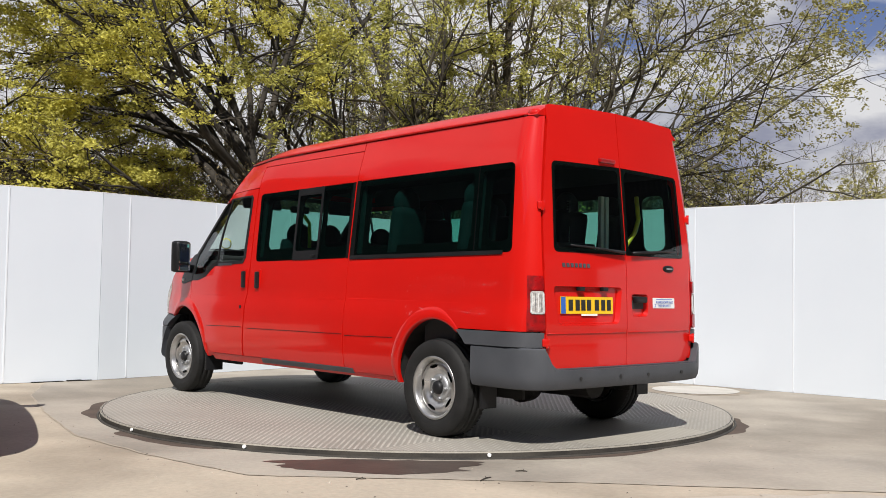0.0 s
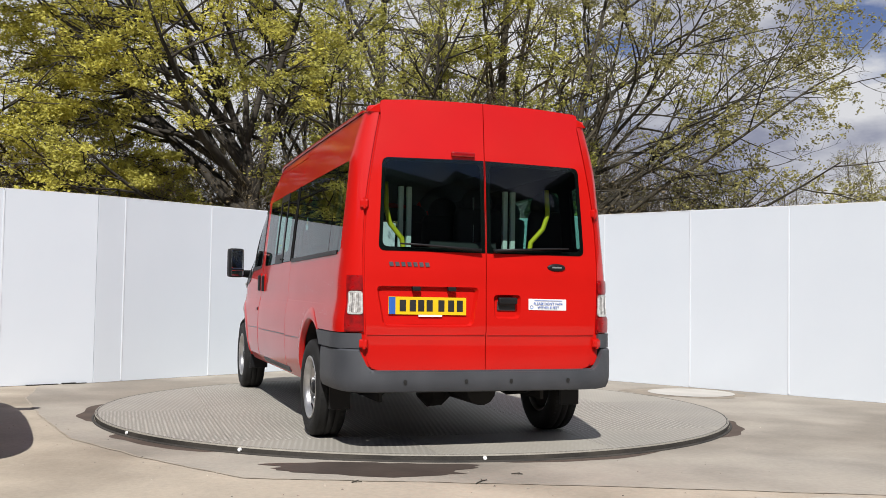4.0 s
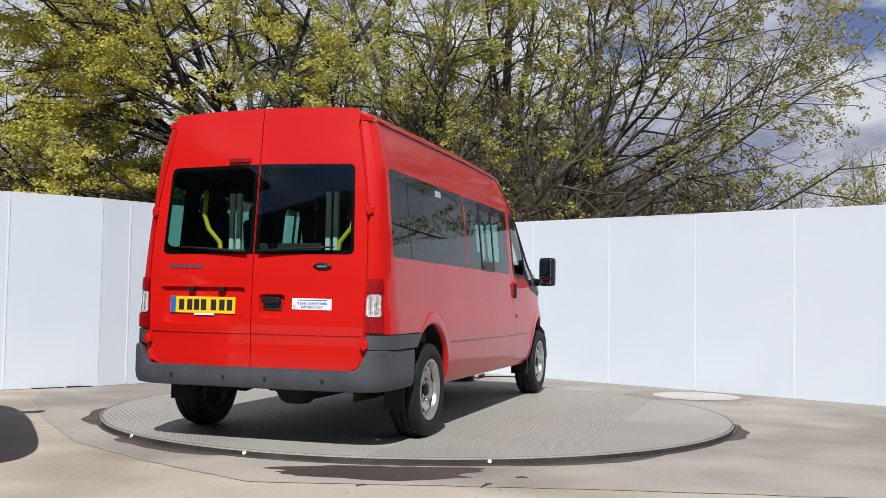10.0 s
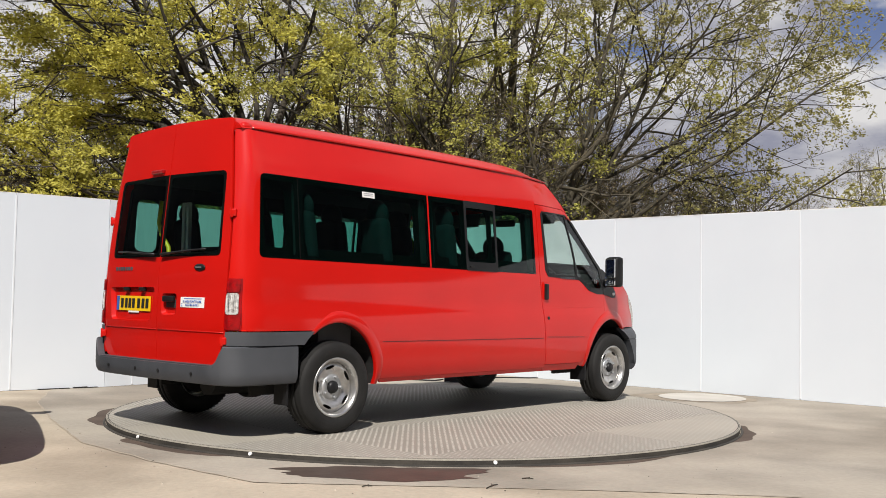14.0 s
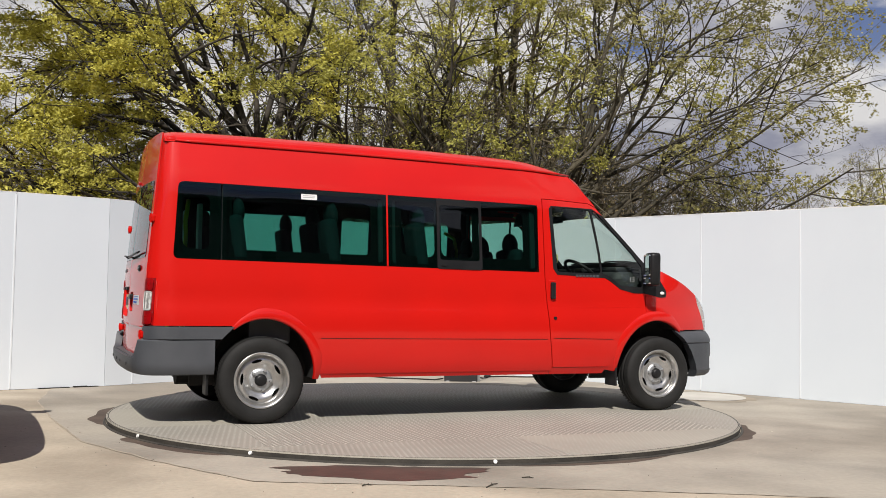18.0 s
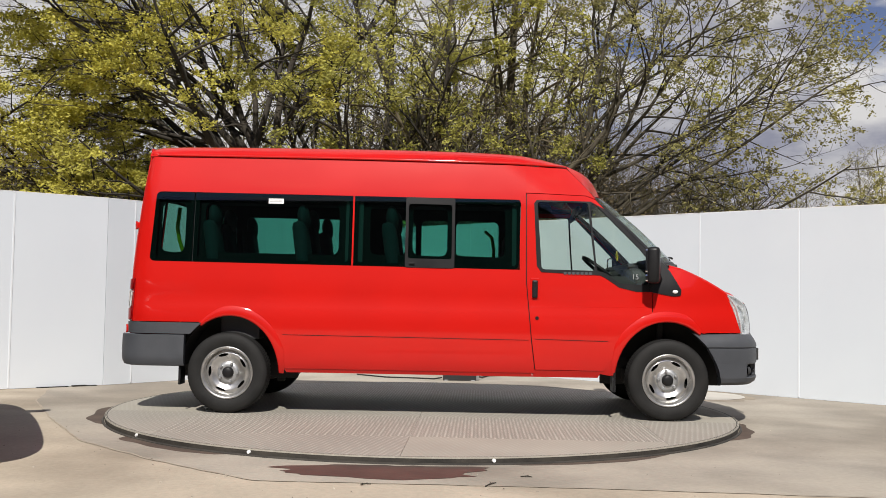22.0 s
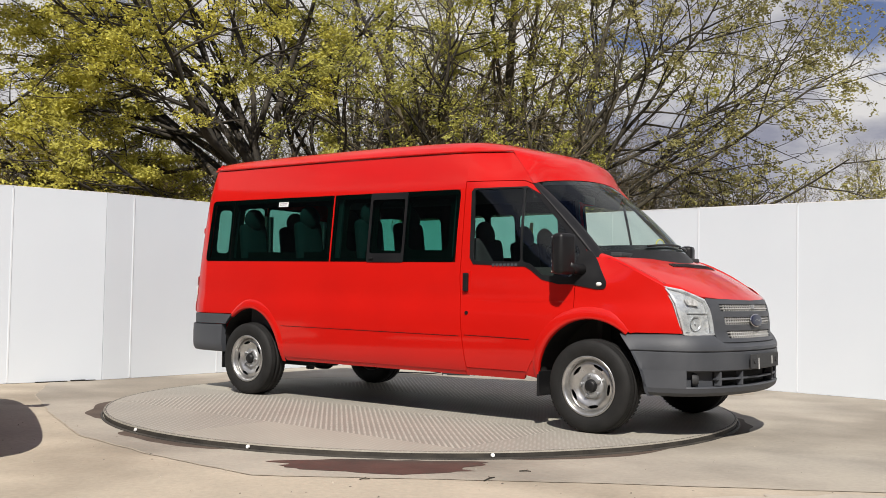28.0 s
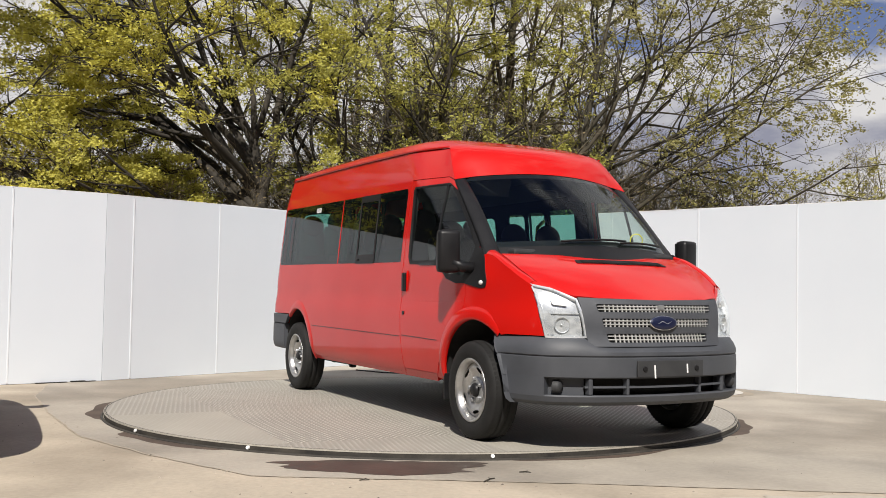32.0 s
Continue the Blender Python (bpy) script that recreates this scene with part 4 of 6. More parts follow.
part("bulkhead", boxm((3.72, 0, 0.85), (0.05, 1.5, 0.62), 0.01), DARK, van)


def pane(outline, fn, mat, parent, name="window_pane", label=""):
    ob = part(name, skin(outline, [], fn, 0.05, 0.004, solid=False), mat, parent, label, smooth=True)
    return ob


def grow_poly(poly, k):
    c = sum((Vector(p) for p in poly), Vector((0, 0))) / len(poly)
    return [tuple(Vector(p) + (Vector(p) - c).normalized() * k) for p in poly]


def side_windows(sgn, spans, parent):
    """Flush tinted panes with dark dividers; spans: (x0, x1) of each pane."""
    f, g = side_map(sgn, 0.001), side_map(sgn, 0.003)
    for i, (x0, x1) in enumerate(spans):
        lo0, lo1 = 1.286 - 0.0088 * (x0 + 0.7), 1.286 - 0.0088 * (x1 + 0.7)
        hi0, hi1 = 1.90 - 0.0094 * (x0 + 0.7), 1.90 - 0.0094 * (x1 + 0.7)
        poly = [(x0 - (0.016 if i == 0 else 0), lo0 + 0.004), (x1, lo1 + 0.004), (x1 + (0.0), hi1 - 0.004), (x0 + (0.016 if i == 0 else 0), hi0 - 0.004)]
        pane(fillet(poly, [0.045 if i == 0 else 0, 0, 0, 0.045 if i == 0 else 0]), f, TINT, parent)
        part("window_seal", skin(poly, [fillet([(x0 + 0.035, lo0 + 0.035), (x1 - 0.03, lo1 + 0.035), (x1 - 0.03, hi1 - 0.045), (x0 + 0.04, hi0 - 0.045)], 0.03)], side_map(sgn, -0.002), 0.05, 0.006), FRIT, parent, "black glass border")


side_windows(-1, [(-0.69, -0.343), (-0.332, 1.040), (1.056, 2.485)], van)
side_windows(1, [(-0.69, -0.343), (-0.332, 1.025)], van)


def slider(sgn, x0, x1, parent):
    f = side_map(sgn, 0.006)
    out = fillet([(x0, 1.268), (x1, 1.264), (x1, 1.872), (x0, 1.878)], 0.02)
    hole = fillet([(x0 + 0.025, 1.345), (x1 - 0.025, 1.342), (x1 - 0.025, 1.815), (x0 + 0.025, 1.820)], 0.025)
    part("sliding_window_frame", skin(out, [hole], f, 0.1, 0.012), BLACK, parent, "black sliding window frame")
    part("sliding_latch", boxm((0, 0, 0), (0.05, 0.014, 0.014), 0.003), BLACK, parent).matrix_basis = Matrix.Translation(side_map(sgn, 0.012)(x0 + 0.06, 1.30))


part("pillar_strip", skin([(1.041, 1.274), (1.055, 1.274), (1.055, 1.884), (1.041, 1.884)], [], side_map(-1, 0.0035), 0.1, 0.006), RED, van)
slider(-1, 1.50, 1.925, van)
sticker = part("window_sticker", skin([(0.305, 1.803), (0.437, 1.802), (0.437, 1.847), (0.305, 1.848)], [], side_map(-1, 0.003), 0.2, 0.001), WHITE, van, "white paper sticker")
for z in (1.818, 1.832):
    part("print_line", skin([(0.32, z), (0.42, z), (0.42, z + 0.005), (0.32, z + 0.005)], [], side_map(-1, 0.0045), 0.2, 0.0005), GALV, sticker)
# paint chips on the left rear quarter
rc = random.Random(5)
chips = bmesh.new()
for _ in range(60):
    x, z = rc.uniform(-0.62, 0.35), rc.choice([rc.uniform(1.02, 1.16), rc.uniform(0.84, 0.92)])
    bmesh.ops.create_circle(chips, cap_ends=True, segments=6, radius=rc.uniform(0.001, 0.0036), matrix=Matrix.Translation(side_map(1, 0.0015)(x, z)) @ Matrix.Rotation(radians(-90), 4, "X"))
tagged(part("paint_chips", chips, WHITE, van, "small pale chips in the red paint"), kind="stuff")

# ---- sliding door, left ----
sdoor = part("sliding_door", skin([(1.095, 0.415), (2.60, 0.415), (2.572, 0.67), (2.530, 1.15), (2.525, 2.118), (1.056, 2.128), (1.078, 1.3), (1.081, 0.9)],
                                  [fillet([(1.10, 1.272), (2.455, 1.258), (2.475, 1.868), (1.085, 1.882)], 0.045)], left), RED, van, "red sliding side door")
f = side_map(1, 0.001)
poly = fillet([(1.102, 1.276), (2.455, 1.262), (2.473, 1.866), (1.088, 1.878)], 0.04)
pane(poly, f, TINT, sdoor)
part("window_seal", skin(poly, [fillet([(1.13, 1.31), (2.42, 1.298), (2.435, 1.83), (1.12, 1.84)], 0.03)], side_map(1, -0.002), 0.05, 0.006), FRIT, sdoor, "black glass border")
slider(1, 1.50, 1.87, sdoor)
part("pillar_strip", skin([(1.086, 1.274), (1.115, 1.274), (1.102, 1.880), (1.072, 1.880)], [], side_map(1, 0.0055), 0.05, 0.008), FRIT, sdoor)
part("pillar_strip", skin([(1.012, 1.275), (1.066, 1.275), (1.052, 1.886), (1.008, 1.886)], [], side_map(1, 0.0055), 0.05, 0.008), FRIT, van)


def pull_handle(sgn, x, z, parent):
    m = Matrix.Translation(side_map(sgn, 0.012)(x, z))
    part("door_handle", boxm((0, 0, 0), (0.048, 0.032, 0.150), 0.012), BLACK, parent, "black upright pull handle").matrix_basis = m
    part("handle_recess", boxm((0, 0, 0), (0.075, 0.012, 0.185), 0.004), RED, parent).matrix_basis = Matrix.Translation(side_map(sgn, -0.002)(x, z))


pull_handle(1, 2.385, 1.095, sdoor)
part("door_seal", skin([(1.05, 0.42), (1.13, 0.42), (1.11, 0.9), (1.10, 1.3), (1.08, 2.12), (1.02, 2.12), (1.04, 1.3), (1.04, 0.9)], [], side_map(1, -0.017), 0.15, 0.004), BLACK, van)
part("door_seal", skin([(1.05, 2.10), (2.53, 2.095), (2.53, 2.14), (1.05, 2.15)], [], side_map(1, -0.017), 0.15, 0.004), BLACK, van)
part("guide_rail", skin([(-0.62, 1.276), (1.06, 1.262), (1.06, 1.292), (-0.62, 1.304)], [], side_map(1, 0.008), 0.2, 0.012), BLACK, van, "black sliding door rail")

# ---- front doors ----
for sgn in (1, -1):
    fm = side_map(sgn)
    a_line = [(pillar_x(z) - 0.012, z) for z in (1.36, 1.5, 1.65, 1.8, 1.885)]
    arch_side = [(3.205, 0.415), (3.255, 0.50)] + [p for p in arch(3.745, 0.35, 0.475, 0.52, 163, 112, 8)]
    outline = [(2.627, 0.415)] + arch_side + [(3.612, 0.87), (3.612, 1.06), (3.66, 1.20), (3.70, 1.31)] + a_line + [(3.06, 1.915), (2.543, 1.925), (2.548, 1.15), (2.593, 0.67)]
    black_edge = [(2.63, 1.30), (2.67, 1.245), (3.17, 1.225), (3.22, 1.20), (3.33, 1.125), (3.48, 1.09), (3.60, 1.09), (3.645, 1.22), (3.665, 1.33)] + [(x + 0.003, z) for x, z in a_line[:-1]] + [(3.10, 1.868), (2.625, 1.868), (2.605, 1.84)]
    door = part("front_door", skin(outline, [grow_poly(black_edge, -0.012)], fm), RED, van, "red front door with black mirror panel")
    g1 = fillet([(2.672, 1.270), (3.127, 1.264), (3.075, 1.856), (2.634, 1.856)], 0.03)
    g2 = fillet([(3.142, 1.264), (3.215, 1.247), (3.335, 1.160), (3.582, 1.146), (3.620, 1.345), (3.508, 1.475), (3.148, 1.838), (3.092, 1.856)], 0.02)
    part("window_surround", skin(black_edge, [g1, g2], side_map(sgn, 0.004), 0.07, 0.016), BLACK, door, "black window surround")
    pane(grow_poly(g1, 0.006), side_map(sgn, -0.004), CLEAR, door, "side_window")
    pane(grow_poly(g2, 0.006), side_map(sgn, -0.004), CLEAR, door, "quarter_window")
    part("sail_panel", skin(fillet([(3.596, 1.09), (3.80, 1.055), (3.862, 1.062), (3.868, 1.11), (3.775, 1.272), (3.715, 1.345), (3.65, 1.35), (3.60, 1.15)], 0.018), [], side_map(sgn, 0.006), 0.05, 0.014), BLACK, van, "black sail panel")
    bm = bmesh.new()
    bmesh.ops.create_uvsphere(bm, u_segments=14, v_segments=8, radius=0.02)
    bmesh.ops.scale(bm, vec=(1.2, 0.5, 0.8), verts=bm.verts[:])
    part("side_repeater", bm, WHITE, van, "small pale side repeater lamp", smooth=True).matrix_basis = Matrix.Translation(side_map(sgn, 0.008)(3.812, 1.095))
    pull_handle(sgn, 2.615, 1.10, door)
    bm = bmesh.new()
    bmesh.ops.create_cone(bm, cap_ends=True, segments=14, radius1=0.016, radius2=0.014, depth=0.008, matrix=Matrix.Rotation(radians(90), 4, "X"))
    part("door_lock", bm, BLACK, door).matrix_basis = Matrix.Translation(side_map(sgn, 0.003)(2.635, 0.853))
    # badge in place of lettering: seven small bars
    for i in range(7):
        x = 2.86 + i * 0.036
        part("badge_bar", skin([(x, 1.228), (x + 0.024, 1.228), (x + 0.024, 1.250), (x, 1.250)], [], side_map(sgn, 0.0075), 0.2, 0.001), PLASTIC, door)
    # mirror
    mirror = part("door_mirror", boxm((0, 0, 0), (0.105, 0.165, 0.305), 0.032), BLACK, door, "tall black door mirror", smooth=True)
    mirror.matrix_basis = pose(3.60, sgn * 1.085, 1.315, 0, 0, sgn * 14)
    part("mirror_glass", boxm((-0.053, 0, 0.035), (0.004, 0.135, 0.195), 0.012), MIRROR, mirror, "mirror glass")
    part("mirror_glass", boxm((-0.053, 0, -0.108), (0.004, 0.135, 0.06), 0.012), MIRROR, mirror, "small wide-angle mirror glass")
    part("mirror_arm", tube([(3.66, sgn * 0.92, 1.20), (3.64, sgn * 1.0, 1.205), (3.615, sgn * 1.06, 1.235)], [0.045, 0.038, 0.05], 10), BLACK, door, smooth=True)
    # wing
    wing = [(3.618, 0.862)] + [p for p in arch(3.745, 0.35, 0.475, 0.52, 106, 49, 9)] + [(4.10, 0.750), (4.408, 0.750), (4.366, 0.87), (4.286, 1.080), (4.10, 1.183), (3.893, 1.277), (3.80, 1.300), (3.72, 1.29), (3.665, 1.19), (3.618, 1.06)]
    part("front_wing", skin(wing, [], fm, 0.05), RED, van)
    part("wing_arch_panel", skin([(3.10, 0.40), (3.16, 0.405)] + [p for p in arch(3.745, 0.35, 0.56, 0.60, 172, 106, 10)] + [p for p in arch(3.745, 0.35, 0.452, 0.497, 104, 178, 12)], [], side_map(sgn, -0.006), 0.05), RED, van)
    sv, sf = [], []
    for k in range(13):
        x = 3.775 + (4.270 - 3.775) * k / 12
        a = side_map(sgn)(x, bonnet_side(x) - 0.008 - 0.03 * smooth(3.88, 3.74, x))
        e = 0.800 - 0.035 * smooth(4.1, 4.27, x)
        b = bonnet_map()(x, sgn * (e + 0.004))
        for j in range(6):
            t = j / 5
            p = a.lerp(b, t) + Vector((0, sgn * 0.5, 0.85)) * (0.016 * math.sin(math.pi * t) * (1 - 0.3 * t))
            sv.append(p)
        sv.append(b - Vector((0, 0, 0.02)))
    for k in range(12):
        for j in range(6):
            q4 = (k * 7 + j, k * 7 + j + 1, k * 7 + j + 8, k * 7 + j + 7)
            sf.append(q4 if sgn < 0 else q4[::-1])
    part("wing_shoulder", mesh_of(sv, sf), RED, van, smooth=True)
    # dark seals behind the shut lines
    part("door_seal", skin([(2.60, 0.42), (2.66, 0.42), (2.63, 0.67), (2.585, 1.15), (2.58, 1.93), (2.51, 1.93), (2.51, 1.15), (2.55, 0.67)], [], side_map(sgn, -0.017), 0.15, 0.004), BLACK, van)
    part("door_seal", skin([(3.57, 0.84), (3.66, 0.84), (3.72, 1.32), (3.60, 1.32)], [], side_map(sgn, -0.017), 0.15, 0.004), BLACK, van)
    part("door_seal", skin([(2.53, 1.90), (3.10, 1.895), (3.10, 1.935), (2.53, 1.945)], [], side_map(sgn, -0.017), 0.15, 0.004), BLACK, van)
    # windscreen pillar
    strip_v, strip_f = [], []
    for k in range(13):
        v = -0.10 + 1.10 * k / 12
        z = 1.30 + (1.90 - 1.30) * v
        a = side_map(sgn)(pillar_x(z) - 0.012, z)
        b = screen_map(0.002)(sgn * 0.945, v)
        c = a.lerp(b, 0.55) + Vector((0.006, sgn * 0.006, 0.003))
        strip_v += [a - Vector((0, sgn * 0.03, 0)), a, a.lerp(c, 0.5) + Vector((0.002, sgn * 0.005, 0)), c, c.lerp(b, 0.5) + Vector((0.003, 0, 0.003)), b, b - Vector((0.03, 0, 0.02))]
    for k in range(12):
        for j in range(7):
            j2 = (j + 1) % 7
            strip_f.append((k * 7 + j, k * 7 + j2, (k + 1) * 7 + j2, (k + 1) * 7 + j))
    bm = bmesh.new()
    bm.from_mesh(mesh_of(strip_v, strip_f))
    bmesh.ops.recalc_face_normals(bm, faces=bm.faces[:])
    part("windscreen_pillar", bm, BLACK, van, "black windscreen pillar", smooth=True)
    # mud flaps
    part("mud_flap", boxm((-0.42, sgn * 0.86, 0.36), (0.02, 0.15, 0.26), 0.006), BLACK, van)
    part("mud_flap", boxm((3.30, sgn * 0.86, 0.33), (0.02, 0.18, 0.19), 0.006), BLACK, van)

# chalk number on the driver's quarter window
def lettering(text, size, material, parent, m, name="lettering"):
    cu = bpy.data.curves.new("text", "FONT")
    cu.body, cu.size, cu.extrude, cu.align_x, cu.align_y = text, size, 0.0006, "CENTER", "CENTER"
    ob = new("text", cu)
    me = bpy.data.meshes.new_from_object(ob)
    bpy.data.objects.remove(ob)
    return at(part(name, me, material, parent), m)


num = side_map(-1, 0.003)
lettering("15", 0.062, GALV, van, Matrix.Translation(num(3.47, 1.215)) @ pose(0, 0, 0, 90, 0, -3), "window_number")

# ---- windscreen, scuttle, bonnet ----
pane([(-0.985, 0.0), (0.985, 0.0), (0.985, 1.0), (-0.985, 1.0)], screen_map(), CLEAR, van, "windscreen", "clear windscreen with a dark border")
part("screen_border", skin([(-0.99, -0.01), (0.99, -0.01), (0.99, 1.01), (-0.99, 1.01)], [fillet([(-0.95, 0.07), (0.95, 0.07), (0.95, 0.95), (-0.95, 0.95)], 0.04)], screen_map(-0.004), 0.1, 0.006), BLACK, van, "black screen border")
part("scuttle", skin([(-0.99, -0.16), (0.99, -0.16), (0.99, 0.01), (-0.99, 0.01)], [], lambda s, v: screen_map()(s, v) + Vector((0, 0, min(0.0, v) * 0.10)), 0.1, 0.01), BLACK, van, "black scuttle panel")
for s0, s1, v1 in ((-0.42, 0.30, 0.03), (0.22, 0.84, 0.028)):
    part("wiper", tube([screen_map(0.02)(s0 + (s1 - s0) * i / 8, 0.03 + v1 * math.sin(math.pi * 0.62 * i / 8)) for i in range(9)], 0.009, 6), BLACK, van, "black wiper", smooth=True)
bon = bonnet_map()
bonnet_poly = [(3.86, -0.80), (4.10, -0.800), (4.272, -0.765), (4.40, -0.69), (4.475, -0.60), (4.535, -0.45), (4.575, -0.25), (4.59, 0.0), (4.575, 0.25), (4.535, 0.45), (4.475, 0.60), (4.40, 0.69), (4.272, 0.765), (4.10, 0.800), (3.86, 0.80), (3.915, 0.62), (3.975, 0.35), (3.995, 0.0), (3.975, -0.35), (3.915, -0.62)]
part("bonnet", skin(bonnet_poly, [], bon, 0.05), RED, van, "red sloping bonnet")
bp = bonnet_map(0.006)
part("bonnet_vent", skin(fillet([(4.078, -0.33), (4.130, -0.345), (4.155, 0.05), (4.130, 0.445), (4.078, 0.43), (4.092, 0.05)], 0.01), [], bp, 0.05, 0.01), BLACK, van, "black slatted bonnet vent")
for k in range(3):
    x = 4.090 + k * 0.017
    part("vent_slat", tube([bonnet_map(0.010)(x + 0.012 * (1 - (y / 0.43) ** 2), y) for y in [-0.30 + 0.70 * i / 12 for i in range(13)]], 0.003, 5), DASH, van)

# ---- nose: grille panel, headlights, bumper ----
nm = nose_map()
SLOTS = [(0.912, 0.963, 0.470), (0.814, 0.870, 0.440), (0.714, 0.770, 0.410)]
slot_holes = [fillet([(-w, z0), (w, z0), (w + 0.012, z1), (-w - 0.012, z1)], 0.012) for z0, z1, w in SLOTS]
mask = [(-0.548, 0.688), (0.548, 0.688), (0.588, 1.004), (0.42, 1.0), (0.0, 0.993), (-0.42, 1.0), (-0.588, 1.004)]
grille = part("grille_panel", skin(mask, slot_holes, nose_map(0.004), 0.06, 0.03), PLASTIC, van, "grey plastic grille panel")
part("grille_backing", skin([(-0.52, 0.70), (0.52, 0.70), (0.55, 0.965), (-0.55, 0.965)], [], nose_map(-0.06), 0.12, 0.01), INK, grille)
for z0, z1, w in SLOTS:
    for z in (z0 + (z1 - z0) * k / 3 for k in (0.9, 2.1)):
        part("grille_bar", tube([nose_map(-0.004)(-w + 2 * w * i / 16, z) for i in range(17)], 0.0045, 5), MESH, grille)
    mesh_v, mesh_f = [], []
    n = int((w - 0.02) / 0.030)
    for i in range(-n, n + 1):
        for lean in (0.0,):
            o = len(mesh_v)
            for dy, dz, dx in ((-0.004, 0, 0), (0.004, 0, 0), (0.004, 1, 0), (-0.004, 1, 0), (-0.004, 0, -0.008), (0.004, 0, -0.008), (0.004, 1, -0.008), (-0.004, 1, -0.008)):
                mesh_v.append(nose_map(-0.003 + dx)(i * 0.030 + dy + lean * (2 * dz - 1), z0 + (z1 - z0) * dz))
            mesh_f += [(o, o + 1, o + 2, o + 3), (o + 1, o + 5, o + 6, o + 2), (o + 4, o, o + 3, o + 7)]
    tagged(part("grille_mesh", mesh_of(mesh_v, mesh_f), MESH, grille, "pale grille mesh"), kind="stuff")
bm = bmesh.new()
bmesh.ops.create_uvsphere(bm, u_segments=28, v_segments=14, radius=1.0)
bmesh.ops.scale(bm, vec=(0.013, 0.115, 0.050), verts=bm.verts[:])
emblem = part("emblem", bm, CHROME, grille, "oval chrome and deep blue emblem", smooth=True)
emblem.matrix_basis = Matrix.Translation(nose_map(0.012)(0, 0.842)) @ pose(0, 0, 0, 0, -8, 0)
bm = bmesh.new()
bmesh.ops.create_uvsphere(bm, u_segments=28, v_segments=14, radius=1.0)
bmesh.ops.scale(bm, vec=(0.012, 0.108, 0.0455), verts=bm.verts[:])
part("emblem_face", bm, DEEP_BLUE, emblem, smooth=True).matrix_basis = pose(0.005, 0, 0)
part("emblem_mark", tube([(0.0135, -0.055, -0.006), (0.0165, -0.02, 0.010), (0.0165, 0.02, -0.008), (0.0135, 0.055, 0.008)], 0.0022, 6), GALV, emblem)
part("bonnet_catch", boxm((0, 0, 0), (0.02, 0.05, 0.03), 0.004), GALV, grille).matrix_basis = Matrix.Translation(nose_map(0.0)(0, 0.945))
for sgn in (1, -1):
    hp = [(0.560, 0.748), (0.70, 0.746), (0.785, 0.748), (0.803, 0.90), (0.812, 1.082), (0.72, 1.055), (0.600, 0.988), (0.575, 0.87)]
    hp = [(sgn * y, z) for y, z in hp]
    bowl = part("headlight", skin(fillet(hp, 0.012), [], nose_map(-0.032), 0.04, 0.03), REFLECT, van, "clear wrap-round headlight")
    lens = part("lens", skin(fillet(hp, 0.012), [], nose_map(0.004), 0.05, 0.004, solid=False), LAMP_CLEAR, bowl, "clear lens", smooth=True)
    lens.visible_shadow = False
    part("bezel", skin(grow_poly(hp, 0.010), [grow_poly(hp, -0.006)], nose_map(0.001), 0.05, 0.04), REFLECT, bowl)
    for y, z, r in ((0.690, 0.822, 0.050),):
        lamp = part("reflector", ring([(0.004, -0.03), (r * 0.5, -0.027), (r * 0.9, -0.012), (r, 0.0), (r * 1.04, 0.0)], 24), REFLECT, bowl, smooth=True)
        lamp.matrix_basis = Matrix.Translation(nose_map(-0.020)(sgn * y, z)) @ pose(0, 0, 0, 0, 0, -90 + sgn * 22)
        bm = bmesh.new()
        bmesh.ops.create_uvsphere(bm, u_segments=12, v_segments=8, radius=0.008)
        part("bulb", bm, REFLECT, bowl, smooth=True).matrix_basis = Matrix.Translation(nose_map(-0.028)(sgn * y, z))
    part("reflector_shelf", skin([(sgn * 0.585, 0.893), (sgn * 0.79, 0.893), (sgn * 0.79, 0.901), (sgn * 0.585, 0.901)], [], nose_map(-0.020), 0.05, 0.02), REFLECT, bowl)
    part("indicator", skin([(sgn * 0.735, 0.76), (sgn * 0.782, 0.76), (sgn * 0.797, 0.90), (sgn * 0.75, 0.90)], [], nose_map(-0.02), 0.05, 0.01), REFLECT, bowl)
    part("headlight_surround", skin([(sgn * y, z) for y, z in ((0.600, 0.990), (0.72, 1.057), (0.808, 1.084), (0.808, 1.112), (0.715, 1.087), (0.600, 1.017))], [], nose_map(-0.012), 0.04, 0.004), RED, van)
    part("side_light", skin(fillet([(sgn * 0.655, 0.945), (sgn * 0.74, 0.955), (sgn * 0.745, 1.0), (sgn * 0.665, 0.985)], 0.012), [], nose_map(-0.012), 0.04, 0.01), LAMP_GREY, bowl)

half = [(bumper_plan(y), y) for y in (0.0, 0.13, 0.26, 0.38, 0.5, 0.59, 0.68, 0.75, 0.812, 0.85, 0.88, 0.90)] + [(4.16, 0.914), (4.10, 0.930), (4.02, 0.946), (3.955, 0.956)]
plan_f = [(x, -y) for x, y in reversed(half)] + half[1:]


wheel_cut = curve_of([(0.28, 4.205), (0.36, 4.195), (0.45, 4.175), (0.55, 4.13), (0.65, 4.065), (0.75, 3.965)])


def rake(q):
    """The bumper's ends are cut back round the wheels."""
    return Vector((max(q.x, wheel_cut(q.z)), q.y, q.z)) if abs(q.y) > 0.8 else q


def rake_top(q):
    """As rake, with the top edge lower under the grille."""
    q = rake(q)
    k = 1 - smooth(0.47, 0.58, abs(q.y))
    return Vector((q.x, q.y, q.z - 0.045 * k * smooth(0.63, 0.74, q.z)))


upper = sweep(plan_f, [(-0.09, 0.742), (-0.052, 0.742), (-0.040, 0.735), (-0.014, 0.70), (0.004, 0.66), (0.006, 0.630), (0.001, 0.623), (-0.05, 0.622)], rake_top)
